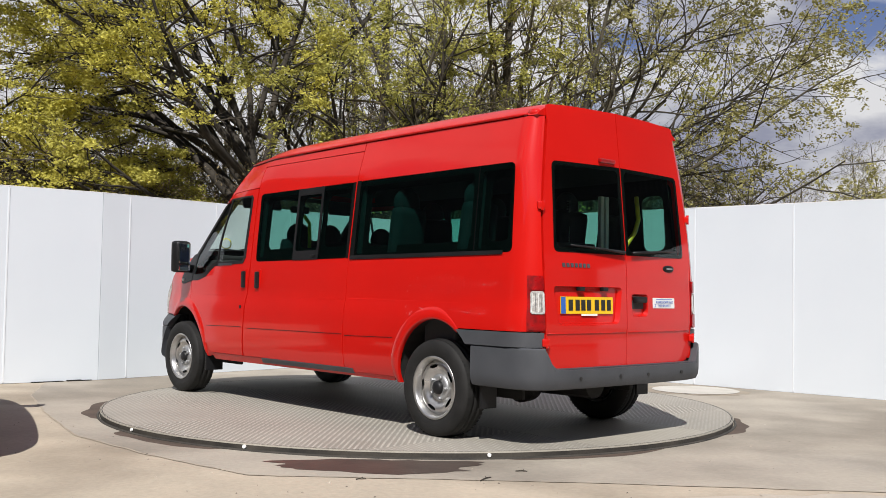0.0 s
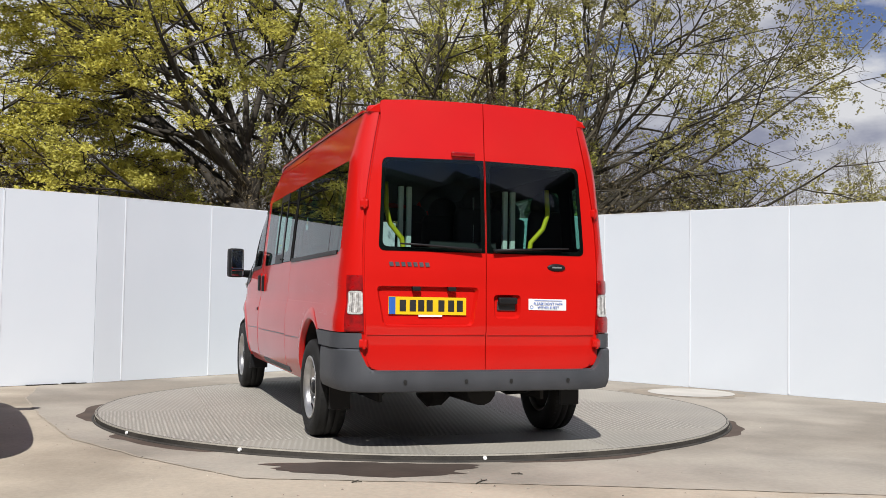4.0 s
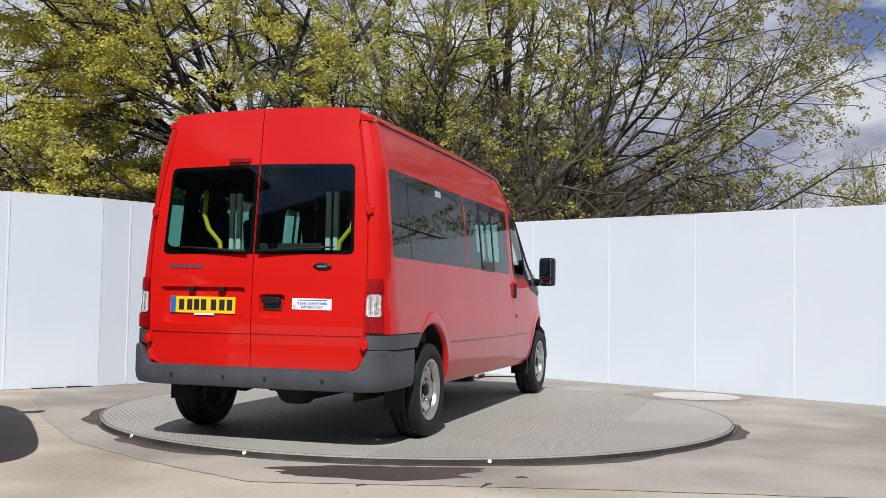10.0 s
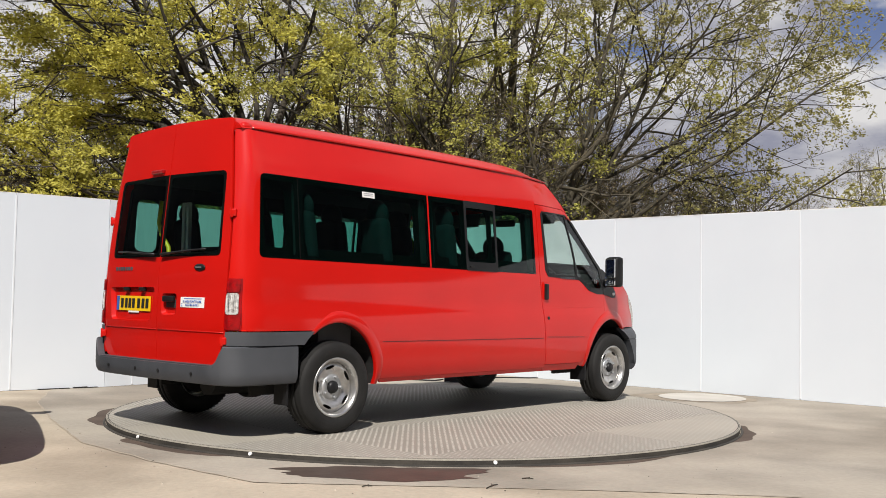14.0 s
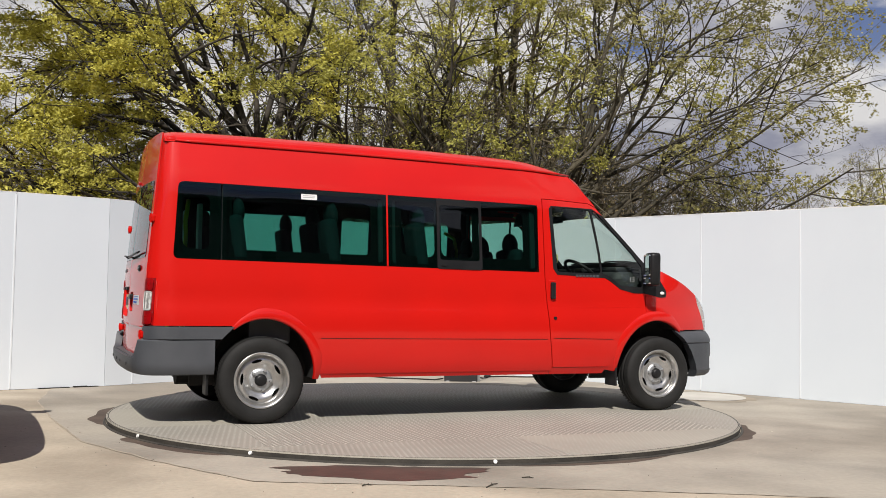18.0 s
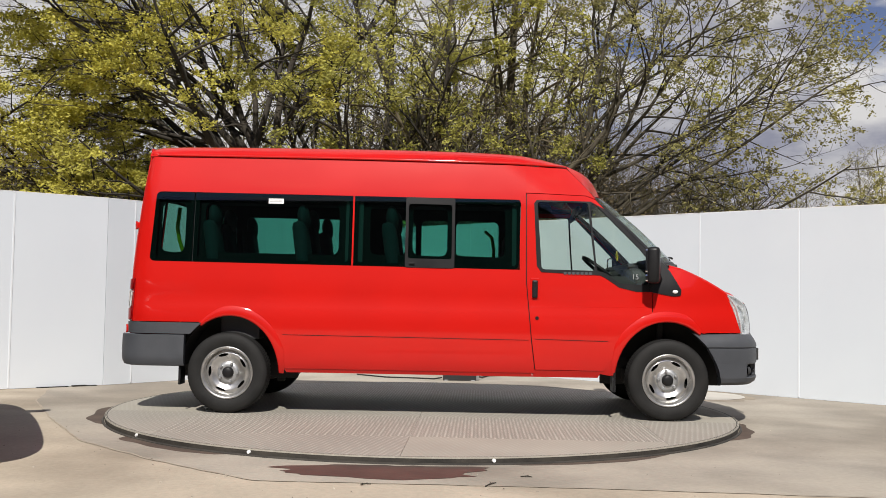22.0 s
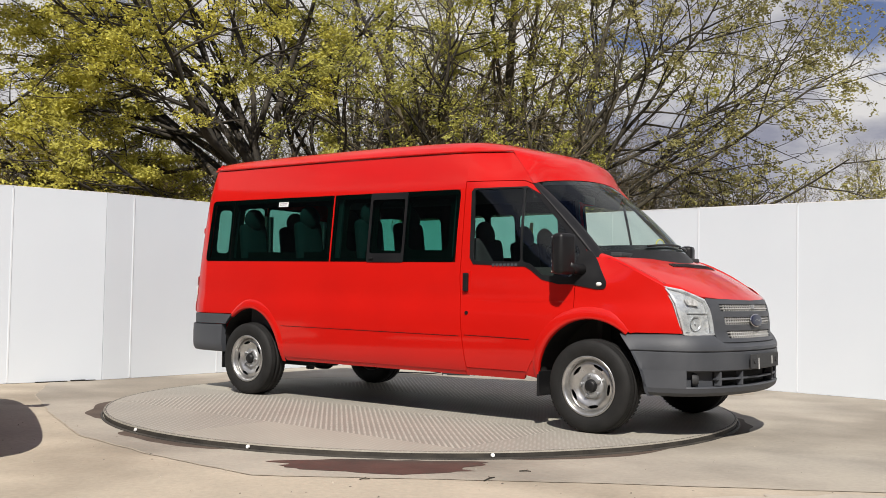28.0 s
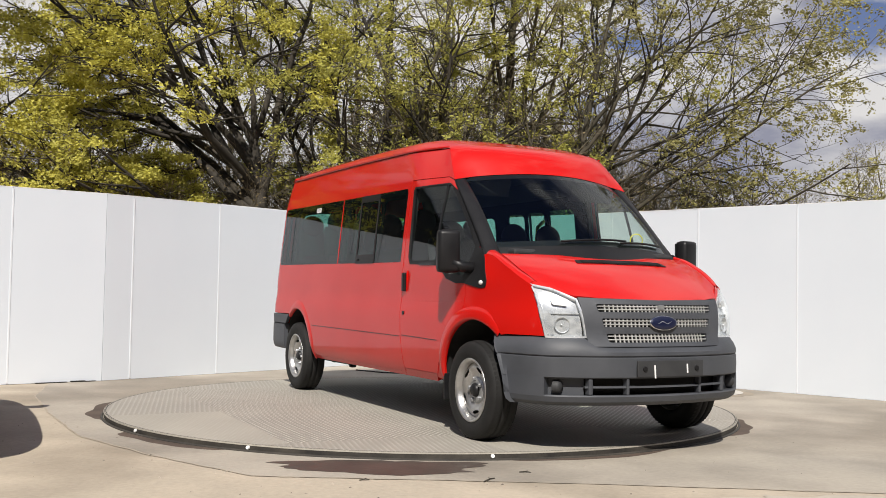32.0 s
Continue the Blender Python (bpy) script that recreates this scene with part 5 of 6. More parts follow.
fb = part("front_bumper", upper, PLASTIC, van, "grey plastic front bumper")
# lower bumper with the intake opening: swept in strips above and below the opening, plus the ends
lower_top = sweep(plan_f, [(-0.05, 0.619), (0.000, 0.619), (0.006, 0.614), (0.008, 0.55), (0.006, 0.490), (-0.004, 0.482), (-0.05, 0.482)], rake)
part("bumper_face", lower_top, PLASTIC, fb)
lower_lip = sweep(plan_f, [(-0.07, 0.372), (0.000, 0.374), (0.006, 0.365), (-0.006, 0.33), (-0.04, 0.305), (-0.10, 0.30)], rake)
part("bumper_lip", lower_lip, PLASTIC, fb)
for sgn in (1, -1):
    end = [(x, sgn * y) for x, y in half if y >= 0.80]
    if sgn < 0:
        end = end[::-1]
    part("bumper_end", sweep(end, [(-0.05, 0.49), (0.006, 0.49), (0.007, 0.43), (0.006, 0.365), (-0.05, 0.365)], rake), PLASTIC, fb)
    pl = [(x, sgn * y) for x, y in half if 0.56 <= y <= 0.82]
    if sgn < 0:
        pl = pl[::-1]
    part("fog_recess", sweep(pl, [(-0.09, 0.482), (-0.06, 0.482), (-0.055, 0.372), (-0.09, 0.372)]), PLASTIC, fb)
    fog = part("fog_lamp", ring([(0.001, 0.02), (0.03, 0.016), (0.042, 0.0), (0.046, -0.03)], 20), DASH, fb, smooth=True)
    fog.matrix_basis = Matrix.Translation(Vector((bumper_plan(0.72) - 0.045, sgn * 0.72, 0.425))) @ pose(0, 0, 0, 0, 0, -90 - sgn * 28)
    part("intake_divider", boxm((0, 0, 0), (0.05, 0.03, 0.105), 0.008), PLASTIC, fb).matrix_basis = Matrix.Translation((bumper_plan(0.55) - 0.03, sgn * 0.55, 0.427))
    part("intake_divider", boxm((0, 0, 0), (0.05, 0.02, 0.105), 0.006), PLASTIC, fb).matrix_basis = Matrix.Translation((bumper_plan(0.30) - 0.03, sgn * 0.30, 0.427))
mid = [(x, y) for x, y in plan_f if abs(y) <= 0.6]
part("intake_bar", sweep(mid, [(-0.05, 0.432), (-0.012, 0.432), (-0.010, 0.420), (-0.05, 0.418)]), PLASTIC, fb)
part("intake_back", sweep([(x - 0.11, y) for x, y in plan_f if abs(y) <= 0.85], [(-0.02, 0.50), (0.0, 0.50), (0.0, 0.33), (-0.02, 0.33)]), DARK, fb)
plate = part("plate_holder", boxm((0, 0, 0), (0.014, 0.545, 0.108), 0.005), DASH, fb, "empty dark number plate holder with glue streaks")
plate.matrix_basis = Matrix.Translation((4.707, 0.008, 0.546)) @ pose(0, 0, 0)
for y, h in ((-0.135, 0.085), (0.135, 0.06)):
    part("glue_streak", boxm((0.008, y, -0.01), (0.002, 0.012, h), 0.0008, pose(0, 0, 0, 4)), WHITE, plate)
for y in (-0.215, 0.215):
    bm = bmesh.new()
    bmesh.ops.create_cone(bm, cap_ends=True, segments=12, radius1=0.02, radius2=0.016, depth=0.01, matrix=Matrix.Rotation(radians(90), 4, "Y"))
    part("plate_boss", bm, BLACK, plate).matrix_basis = pose(0.009, y, 0)

# ---- rear: doors, lamps, bumper ----
part("rear_sill", skin([(-0.815, 0.50), (0.815, 0.50), (0.825, 0.80), (-0.825, 0.80)], [], rear_map(-0.022), 0.1, 0.006), RED, van)
part("door_seal", skin([(-0.03, 0.50), (0.03, 0.50), (0.03, 1.28), (-0.03, 1.28)], [], rear_map(-0.017), 0.1, 0.004), BLACK, van)
rm = rear_map()
for sgn in (1, -1):
    edge = [(sgn * (door_edge(z) - 0.006), z) for z in (0.60, 0.75, 0.95, 1.13, 1.27, 1.45, 1.6, 1.75, 1.9, 2.05, 2.18)]
    outline = [(sgn * 0.003, 0.527), (sgn * 0.72, 0.527), (sgn * 0.768, 0.542), (sgn * 0.790, 0.572)] + edge + [(sgn * 0.716, 2.262), (sgn * 0.711, 2.288), (sgn * 0.690, 2.297), (sgn * 0.4, 2.311), (sgn * 0.003, 2.318)]
    win = fillet([(sgn * 0.008, 1.305), (sgn * 0.724, 1.305), (sgn * 0.697, 1.905), (sgn * 0.008, 1.915)], [0.0, 0.045, 0.045, 0.0])
    holes = [win]
    if sgn > 0:
        rec = [(0.70, 0.815), (0.09, 0.815), (0.05, 1.07), (0.745, 1.07)]
    else:
        rec = [(-0.06, 0.865), (-0.245, 0.865), (-0.252, 1.025), (-0.052, 1.025)]
    rec = fillet(rec, 0.035)
    holes.append(rec)
    rdoor = part("rear_door", skin(outline, holes, rm, 0.05), RED, van, "red rear door with tinted window")
    # recess tray
    inner = grow_poly(rec, -0.018)
    n = len(rec)
    tv = [rear_map(0.001)(*p) for p in rec] + [rear_map(-0.03)(*p) for p in inner]
    part("recess_wall", mesh_of(tv, [(i, (i + 1) % n, n + (i + 1) % n, n + i) for i in range(n)]), RED, rdoor, smooth=True)
    part("recess_back", skin(inner, [], rear_map(-0.029), 0.08, 0.004), RED, rdoor)
    gp = fillet([(sgn * 0.006, 1.298), (sgn * 0.733, 1.298), (sgn * 0.705, 1.912), (sgn * 0.006, 1.922)], [0.0, 0.045, 0.045, 0.0])
    pane(gp, rear_map(0.003), REAR_TINT, rdoor)
    part("window_seal", skin(gp, [fillet([(sgn * 0.035, 1.325), (sgn * 0.708, 1.325), (sgn * 0.682, 1.888), (sgn * 0.035, 1.895)], 0.045)], rear_map(0.0015), 0.1, 0.006), FRIT, rdoor, "black glass border")
    part("door_crease", tube([rear_map(0.001)(sgn * y, 0.757) for y in (0.012, 0.2, 0.4, 0.6, 0.80)], 0.0035, 6), RED, rdoor, smooth=True)
    part("wiper", tube([rear_map(0.03)(sgn * y, z) for y, z in ((0.045, 1.315), (0.25, 1.328), (0.45, 1.340), (0.60, 1.345))], [0.012, 0.009, 0.008, 0.006], 6), BLACK, rdoor, "black rear wiper", smooth=True)
    for z in (1.60, 0.70):
        part("hinge", boxm((0, 0, 0), (0.042, 0.055, 0.055), 0.012), RED, rdoor).matrix_basis = Matrix.Translation((rear_x(z) - 0.005, sgn * (door_edge(z) + 0.012), z)) @ pose(0, 0, 0, 0, 0, sgn * -30)
        part("hinge_pin", tube([(rear_x(z) - 0.018, sgn * (door_edge(z) + 0.012), z - 0.035), (rear_x(z) - 0.018, sgn * (door_edge(z) + 0.012), z + 0.035)], 0.011, 8), RED, rdoor)
    if sgn > 0:
        plate = part("number_plate", skin([(0.135, 0.886), (0.660, 0.888), (0.660, 1.002), (0.135, 1.0)], [], rear_map(-0.018), 0.2, 0.006), PLATE_Y, rdoor, "yellow rear number plate with dark bars")
        part("blue_band", skin([(0.615, 0.889), (0.658, 0.889), (0.658, 1.0), (0.615, 1.0)], [], rear_map(-0.0165), 0.2, 0.001), BLUE, plate)
        for i, y in enumerate((0.545, 0.478, 0.422, 0.365, 0.285, 0.218, 0.158)):
            part("dark_bar", skin([(y, 0.908), (y + 0.042, 0.908), (y + 0.042, 0.982), (y, 0.982)], [], rear_map(-0.0165), 0.2, 0.001), INK, plate)
        part("plate_footer", skin([(0.30, 0.873), (0.46, 0.873), (0.46, 0.886), (0.30, 0.886)], [], rear_map(-0.018), 0.2, 0.005), WHITE, plate)
        for y in (0.48, 0.24):
            part("plate_lamp", boxm((0, 0, 0), (0.035, 0.055, 0.028), 0.006), BLACK, rdoor, "small black plate lamp").matrix_basis = Matrix.Translation(rear_map(-0.005)(y, 1.055))
        for i in range(7):
            y = 0.665 - i * 0.040
            part("badge_bar", skin([(y - 0.030, 1.199), (y - 0.004, 1.199), (y, 1.226), (y - 0.026, 1.226)], [], rear_map(0.006), 0.2, 0.004), PLASTIC, rdoor)
        brake = part("high_brake_lamp", boxm((0, 0, 0), (0.03, 0.165, 0.032), 0.01), LAMP_RED, rdoor, "red high-level brake lamp")
        brake.matrix_basis = Matrix.Translation(rear_map(0.012)(0.155, 1.955))
    else:
        hnd = part("rear_handle", boxm((0, 0, 0), (0.035, 0.135, 0.045), 0.012), BLACK, rdoor, "black rear door handle")
        hnd.matrix_basis = Matrix.Translation(rear_map(0.004)(-0.152, 0.985))
        part("handle_shadow_gap", boxm((0, 0, 0), (0.01, 0.13, 0.06), 0.004), DASH, rdoor).matrix_basis = Matrix.Translation(rear_map(-0.022)(-0.152, 0.95))
        bm = bmesh.new()
        bmesh.ops.create_uvsphere(bm, u_segments=24, v_segments=10, radius=1.0)
        bmesh.ops.scale(bm, vec=(0.012, 0.068, 0.026), verts=bm.verts[:])
        part("oval_badge", bm, BLACK, rdoor, "small black oval badge", smooth=True).matrix_basis = Matrix.Translation(rear_map(0.004)(-0.515, 1.215))
        part("badge_bar", boxm((0, 0, 0), (0.004, 0.07, 0.010), 0.001), GALV, rdoor).matrix_basis = Matrix.Translation(rear_map(0.015)(-0.515, 1.215))
        note = part("parking_notice", skin([(-0.590, 0.924), (-0.306, 0.926), (-0.306, 1.001), (-0.590, 0.999)], [], rear_map(0.003), 0.2, 0.001), WHITE, rdoor, "white notice with blue lettering")
        turn = pose(0, 0, 0, 90, 0, -87.5)
        lettering("PLEASE DON'T PARK", 0.024, BLUE, note, Matrix.Translation(rear_map(0.0075)(-0.452, 0.968)) @ turn)
        lettering("WITHIN 8 FEET", 0.024, BLUE, note, Matrix.Translation(rear_map(0.0075)(-0.452, 0.943)) @ turn)
        part("print_line", skin([(-0.56, 0.987), (-0.35, 0.987), (-0.35, 0.991), (-0.56, 0.991)], [], rear_map(0.0048), 0.2, 0.0005), BLUE, note)
        mark = part("print_mark", ring([(0.009, -0.001), (0.012, 0.001)], 16), BLUE, note)
        mark.matrix_basis = Matrix.Translation(rear_map(0.0055)(-0.328, 0.945)) @ pose(0, 0, 0, 0, 0, 90)
    part("door_frame", skin([(-0.93, 0.55), (-0.86, 0.55), (-0.86, 2.2), (-0.93, 2.2)], [], lambda u, z, sg=sgn: Vector((rear_x(z) + 0.014, sg * (door_edge(z) + (u + 0.895) * 0.9), z)), 0.1, 0.004), RED, van)
    # rear lamp cluster on the corner
    cm = side_map(sgn, 0.010)
    lamp = part("rear_lamp", skin([(-0.897, 0.775), (-0.800, 0.775), (-0.795, 1.135), (-0.895, 1.135)], [], side_map(sgn, 0.002), 0.03, 0.01), LAMP_RED, van, "red and clear rear lamp cluster")
    for z0, z1, mt in ((1.040, 1.130, LAMP_RED), (0.885, 1.034, LAMP_GREY), (0.780, 0.880, LAMP_RED)):
        k = 0 if mt is LAMP_RED else 0.006
        part("lamp_lens", skin(fillet([(-0.894, z0), (-0.808 - k, z0), (-0.804 - k, z1), (-0.892, z1)], 0.02), [], cm, 0.02, 0.006), mt, lamp, "" if mt is LAMP_RED else "clear lamp section")
    for k in range(5):
        u = -0.884 + 0.016 * k
        part("lens_rib", tube([side_map(sgn, 0.0105)(u, z) for z in (0.900, 0.96, 1.020)], 0.0018, 5), PLASTIC if k % 2 else WHITE, lamp)
    # upper bumper strip on the side
    strip = part("bumper_top_strip", skin([(-0.885, 0.668), (-0.322, 0.668), (-0.285, 0.710), (-0.240, 0.752), (-0.228, 0.764), (-0.885, 0.764)], [], side_map(sgn, 0.008), 0.06, 0.03), PLASTIC, van)

side_pts = [(-0.375, 0.992), (-0.5, 0.992), (-0.65, 0.990), (-0.76, 0.982), (-0.84, 0.962), (-0.90, 0.925), (-0.945, 0.865), (-0.954, 0.84), (-0.961, 0.818), (-0.966, 0.80), (-0.972, 0.78), (-0.9755, 0.763), (-0.978, 0.748), (-0.980, 0.735), (-0.982, 0.715), (-0.988, 0.65), (-0.998, 0.4), (-1.002, 0.2)]
plan_b = [(x, y) for x, y in side_pts] + [(-1.003, 0.0)] + [(x, -y) for x, y in reversed(side_pts)]
plan_b = [(x, y) for x, y in reversed(plan_b)]


def dip(q):
    """The bumper's top falls away under the doors."""
    k = 1 - math.sqrt(max(0.0, 1 - min(max((abs(q.y) - 0.735) / 0.11, 0.0), 1.0) ** 2))
    return Vector((q.x, q.y, 0.52 + (q.z - 0.52) * k)) if q.z > 0.52 else q


rb = part("rear_bumper", sweep(plan_b, [(0.06, 0.662), (0.012, 0.664), (0.002, 0.655), (0.0, 0.60), (0.0, 0.50), (0.0, 0.47), (0.006, 0.43), (0.022, 0.398), (0.06, 0.388)], dip), PLASTIC, van, "grey plastic rear bumper with parking sensors")
part("bumper_step", skin([(-0.97, -0.80), (-0.86, -0.80), (-0.86, 0.80), (-0.97, 0.80)], [], lambda x, y: Vector((x, y, 0.519)), 0.2, 0.01), PLASTIC, rb)
for y in (0.57, 0.16, -0.155, -0.57):
    bm = bmesh.new()
    bmesh.ops.create_cone(bm, cap_ends=True, segments=12, radius1=0.013, radius2=0.011, depth=0.006, matrix=Matrix.Rotation(radians(90), 4, "Y"))
    part("parking_sensor", bm, INK, rb).matrix_basis = Matrix.Translation((-1.003 if abs(y) < 0.3 else -0.994, y, 0.462))

# ---- wheels ----
def wheel(x, y, sgn):
    """One steel wheel with tyre, slotted disc, hub and nuts."""
    w = thing("wheel", "", "", m=pose(x, y, 0.343, 0, 0, 0 if sgn < 0 else 180))
    w.parent = van
    # own space: the outer face looks towards -y
    tread_me = ring([(0.205, -0.085), (0.225, -0.098), (0.270, -0.110), (0.312, -0.106), (0.334, -0.092), (0.341, -0.078), (0.345, -0.05), (0.346, -0.03), (0.339, -0.028), (0.339, -0.022), (0.346, -0.02), (0.3465, 0.0), (0.346, 0.02), (0.339, 0.022), (0.339, 0.028), (0.346, 0.03), (0.344, 0.06), (0.334, 0.092), (0.312, 0.106), (0.27, 0.11), (0.225, 0.098), (0.205, 0.085)], 64)
    part("tyre", tread_me, RUBBER, w, "black rubber tyre", smooth=True)
    blocks_v, blocks_f = [], []
    for k in range(64):
        for o0, o1 in ((-0.085, -0.035), (0.035, 0.085)):
            a = 2 * math.pi * (k + (0.5 if o0 > 0 else 0)) / 64
            i = len(blocks_v)
            for da, o, r in ((0.02, o0, 0.3415), (0.078, o0, 0.3415), (0.078, o1, 0.3452), (0.02, o1, 0.3452)):
                blocks_v.append((r * math.cos(a + da), o if abs(o) > 0.05 else o, r * math.sin(a + da)))
            blocks_f.append((i, i + 1, i + 2, i + 3))
    tagged(part("tread", mesh_of(blocks_v, blocks_f), RUBBER, w), kind="stuff")
    # disc with five slots, made as a polar sheet
    rim = part("rim", ring([(0.205, 0.085), (0.19, 0.08), (0.188, -0.02), (0.192, -0.07), (0.205, -0.086), (0.222, -0.094), (0.224, -0.101), (0.216, -0.103), (0.205, -0.098), (0.196, -0.082), (0.190, -0.060)], 64), STEEL, w, "silver steel rim", smooth=True)
    prof = curve_of([(0.050, -0.050), (0.075, -0.048), (0.095, -0.040), (0.115, -0.046), (0.135, -0.060), (0.160, -0.066), (0.178, -0.060), (0.191, -0.048)])
    slots = []
    for k in range(5):
        a = math.pi / 2 + 2 * math.pi * k / 5 + 0.25
        slots.append([(math.cos(a) * 0.153 + math.cos(a) * rr * math.cos(tt) - math.sin(a) * 0.044 * math.sin(tt), math.sin(a) * 0.153 + math.sin(a) * rr * math.cos(tt) + math.cos(a) * 0.044 * math.sin(tt)) for rr in (0.0125,) for tt in [2 * math.pi * q / 14 for q in range(14)]])
    circ = [(0.191 * math.cos(2 * math.pi * q / 56), 0.191 * math.sin(2 * math.pi * q / 56)) for q in range(56)]
    hub_hole = [(0.048 * math.cos(2 * math.pi * q / 20), 0.048 * math.sin(2 * math.pi * q / 20)) for q in range(20)]
    disc = skin(circ, slots + [hub_hole], lambda u, v: Vector((u, prof(math.hypot(u, v)), v)), 0.016, 0.006, solid=False)
    part("wheel_disc", disc, STEEL, w, "silver slotted wheel disc", smooth=True)
    part("brake_drum", ring([(0.0, -0.01), (0.17, -0.01), (0.17, 0.06), (0.0, 0.06)], 32), DARK, w)
    part("nut_ring", ring([(0.050, -0.053), (0.066, -0.0535), (0.092, -0.047), (0.094, -0.040)], 40), GALV, w, "grey nut recess", smooth=True)
    part("hub", ring([(0.0, -0.083), (0.030, -0.083), (0.038, -0.078), (0.046, -0.07), (0.050, -0.045)], 24), BLACK, w, "dark hub cap", smooth=True)
    for k in range(5):
        a = math.pi / 2 + 2 * math.pi * k / 5 - 0.38
        nut = part("wheel_nut", ring([(0.0, -0.072), (0.011, -0.072), (0.014, -0.066), (0.015, -0.042)], 6), GALV, w)
        nut.matrix_basis = pose(0.078 * math.cos(a), 0, 0.078 * math.sin(a))
    return w


first = wheel(0.0, -0.885, -1)
for x, y, sgn in ((3.752, -0.875, -1), (0.0, 0.885, 1), (3.752, 0.875, 1)):
    copy_thing(first, pose(x, y, 0.343, 0, 0 if x == 0 else 40, 0 if sgn < 0 else 180))


# ---- inside the minibus ----
def seat(x, y, w=0.46, face=0, tall=0.62):
    """A passenger seat with its headrest."""
    s = new("seat")
    s.parent, s.matrix_basis = van, pose(x, y, 0.625, 0, 0, face)
    part("cushion", boxm((0.0, 0, 0.40), (0.46, w, 0.13), 0.045), FABRIC, s, smooth=True)
    part("backrest", boxm((-0.24, 0, 0.44 + tall / 2), (0.12, w, tall + 0.08), 0.058), FABRIC, s, smooth=True).matrix_basis = pose(0.07, 0, -0.02, 0, -8, 0)
    bm = bmesh.new()
    bmesh.ops.create_uvsphere(bm, u_segments=20, v_segments=12, radius=1.0)
    bmesh.ops.scale(bm, vec=(0.055, 0.125, 0.115), verts=bm.verts[:])
    part("headrest", bm, FABRIC, s, smooth=True).matrix_basis = pose(-0.285, 0, 0.450 + tall, 0, -6, 0)
    for yy in (-0.06, 0.06):
        part("headrest_post", tube([(-0.27, yy, 0.38 + tall), (-0.275, yy, 0.50 + tall)], 0.008, 6), GALV, s)
    part("seat_base", boxm((-0.02, 0, 0.17), (0.34, w * 0.7, 0.34), 0.02), DASH, s)
    return s


for x in (0.10, 0.88, 1.66):
    for y, w in ((-0.76, 0.30), (-0.20, 0.36), (0.76, 0.30)):
        if x > 1.5 and y > 0.5:
            continue
        seat(x, y, w)
for y, w in ((-0.46, 0.42), (0.16, 0.36), (0.51, 0.36)):
    seat(2.72, y, w, 0, 0.44)
part("dashboard", boxm((3.62, 0, 1.10), (0.42, 1.50, 0.42), 0.09), DASH, van, "charcoal dashboard", smooth=True)
part("dash_top", boxm((3.66, 0, 1.315), (0.44, 1.42, 0.05), 0.02), DASH, van)
wheel_rim = []
for k in range(25):
    a = 2 * math.pi * k / 24
    wheel_rim.append((0.0, 0.19 * math.cos(a), 0.19 * math.sin(a)))
steer = part("steering_wheel", tube(wheel_rim, 0.016, 8, caps=False), BLACK, van, "black steering wheel", smooth=True)
steer.matrix_basis = pose(3.24, -0.42, 1.28, 0, -52, 0)
part("steering_boss", boxm((0, 0, 0), (0.05, 0.16, 0.12), 0.03), BLACK, steer)
part("steering_spoke", boxm((0.01, 0, 0), (0.02, 0.36, 0.04), 0.008), BLACK, steer)
part("steering_column", tube([(3.26, -0.42, 1.26), (3.55, -0.42, 1.05)], 0.035, 8), DASH, van)
part("rear_view_mirror", boxm((0, 0, 0), (0.03, 0.24, 0.07), 0.02), BLACK, van).matrix_basis = pose(3.18, 0.0, 1.82, 0, 0, 6)
for y in (-0.50, 0.50):
    part("sun_visor", boxm((0, 0, 0), (0.03, 0.42, 0.15), 0.012), LINING, van).matrix_basis = pose(3.10, y, 1.86, 0, 20, 0)
for sgn in (1, -1):
    part("grab_rail", tube([(-0.55, sgn * 0.60, 1.78), (-0.57, sgn * 0.60, 1.60), (-0.56, sgn * 0.57, 1.50), (-0.55, sgn * 0.48, 1.40), (-0.55, sgn * 0.46, 1.25), (-0.55, sgn * 0.46, 0.66)], 0.018, 8), YELLOW, van, "yellow curved grab rail", smooth=True)
    for dy in ((0.395, 0.455) if sgn > 0 else (0.33, 0.39)):
        part("lift_post", boxm((-0.42, sgn * dy, 1.20), (0.035, 0.035, 1.14), 0.006), RAIL, van, "pale aluminium lift post")
part("grab_rail", tube([(2.30, 0.48, 0.66), (2.30, 0.48, 1.50), (2.28, 0.50, 1.62), (2.22, 0.60, 1.68)], 0.017, 8), YELLOW, van, "yellow grab rail by the side door", smooth=True)
part("lift_mesh_frame", boxm((-0.40, -0.02, 1.05), (0.03, 0.5, 0.7), 0.005), DASH, van)
bm = bmesh.new()
for i in range(4):
    box(bm, (-0.26 + 0.04 * i, -0.15, 1.55), (0.006, 0.003, 0.36))
for i in range(19):
    box(bm, (-0.20, -0.15, 1.37 + 0.02 * i), (0.13, 0.003, 0.007))
tagged(part("lift_mesh", bm, GALV, van, "pale perforated lift guard"), kind="stuff")
# Yellow ring standing in for the grab handle seen through the windscreen.
air = part("yellow_loop", ring([(0.045, -0.004), (0.055, 0.0), (0.045, 0.004)], 20), YELLOW, van, "yellow grab handle loop behind the windscreen")
air.matrix_basis = pose(3.55, 0.62, 1.46, 0, 0, 70)


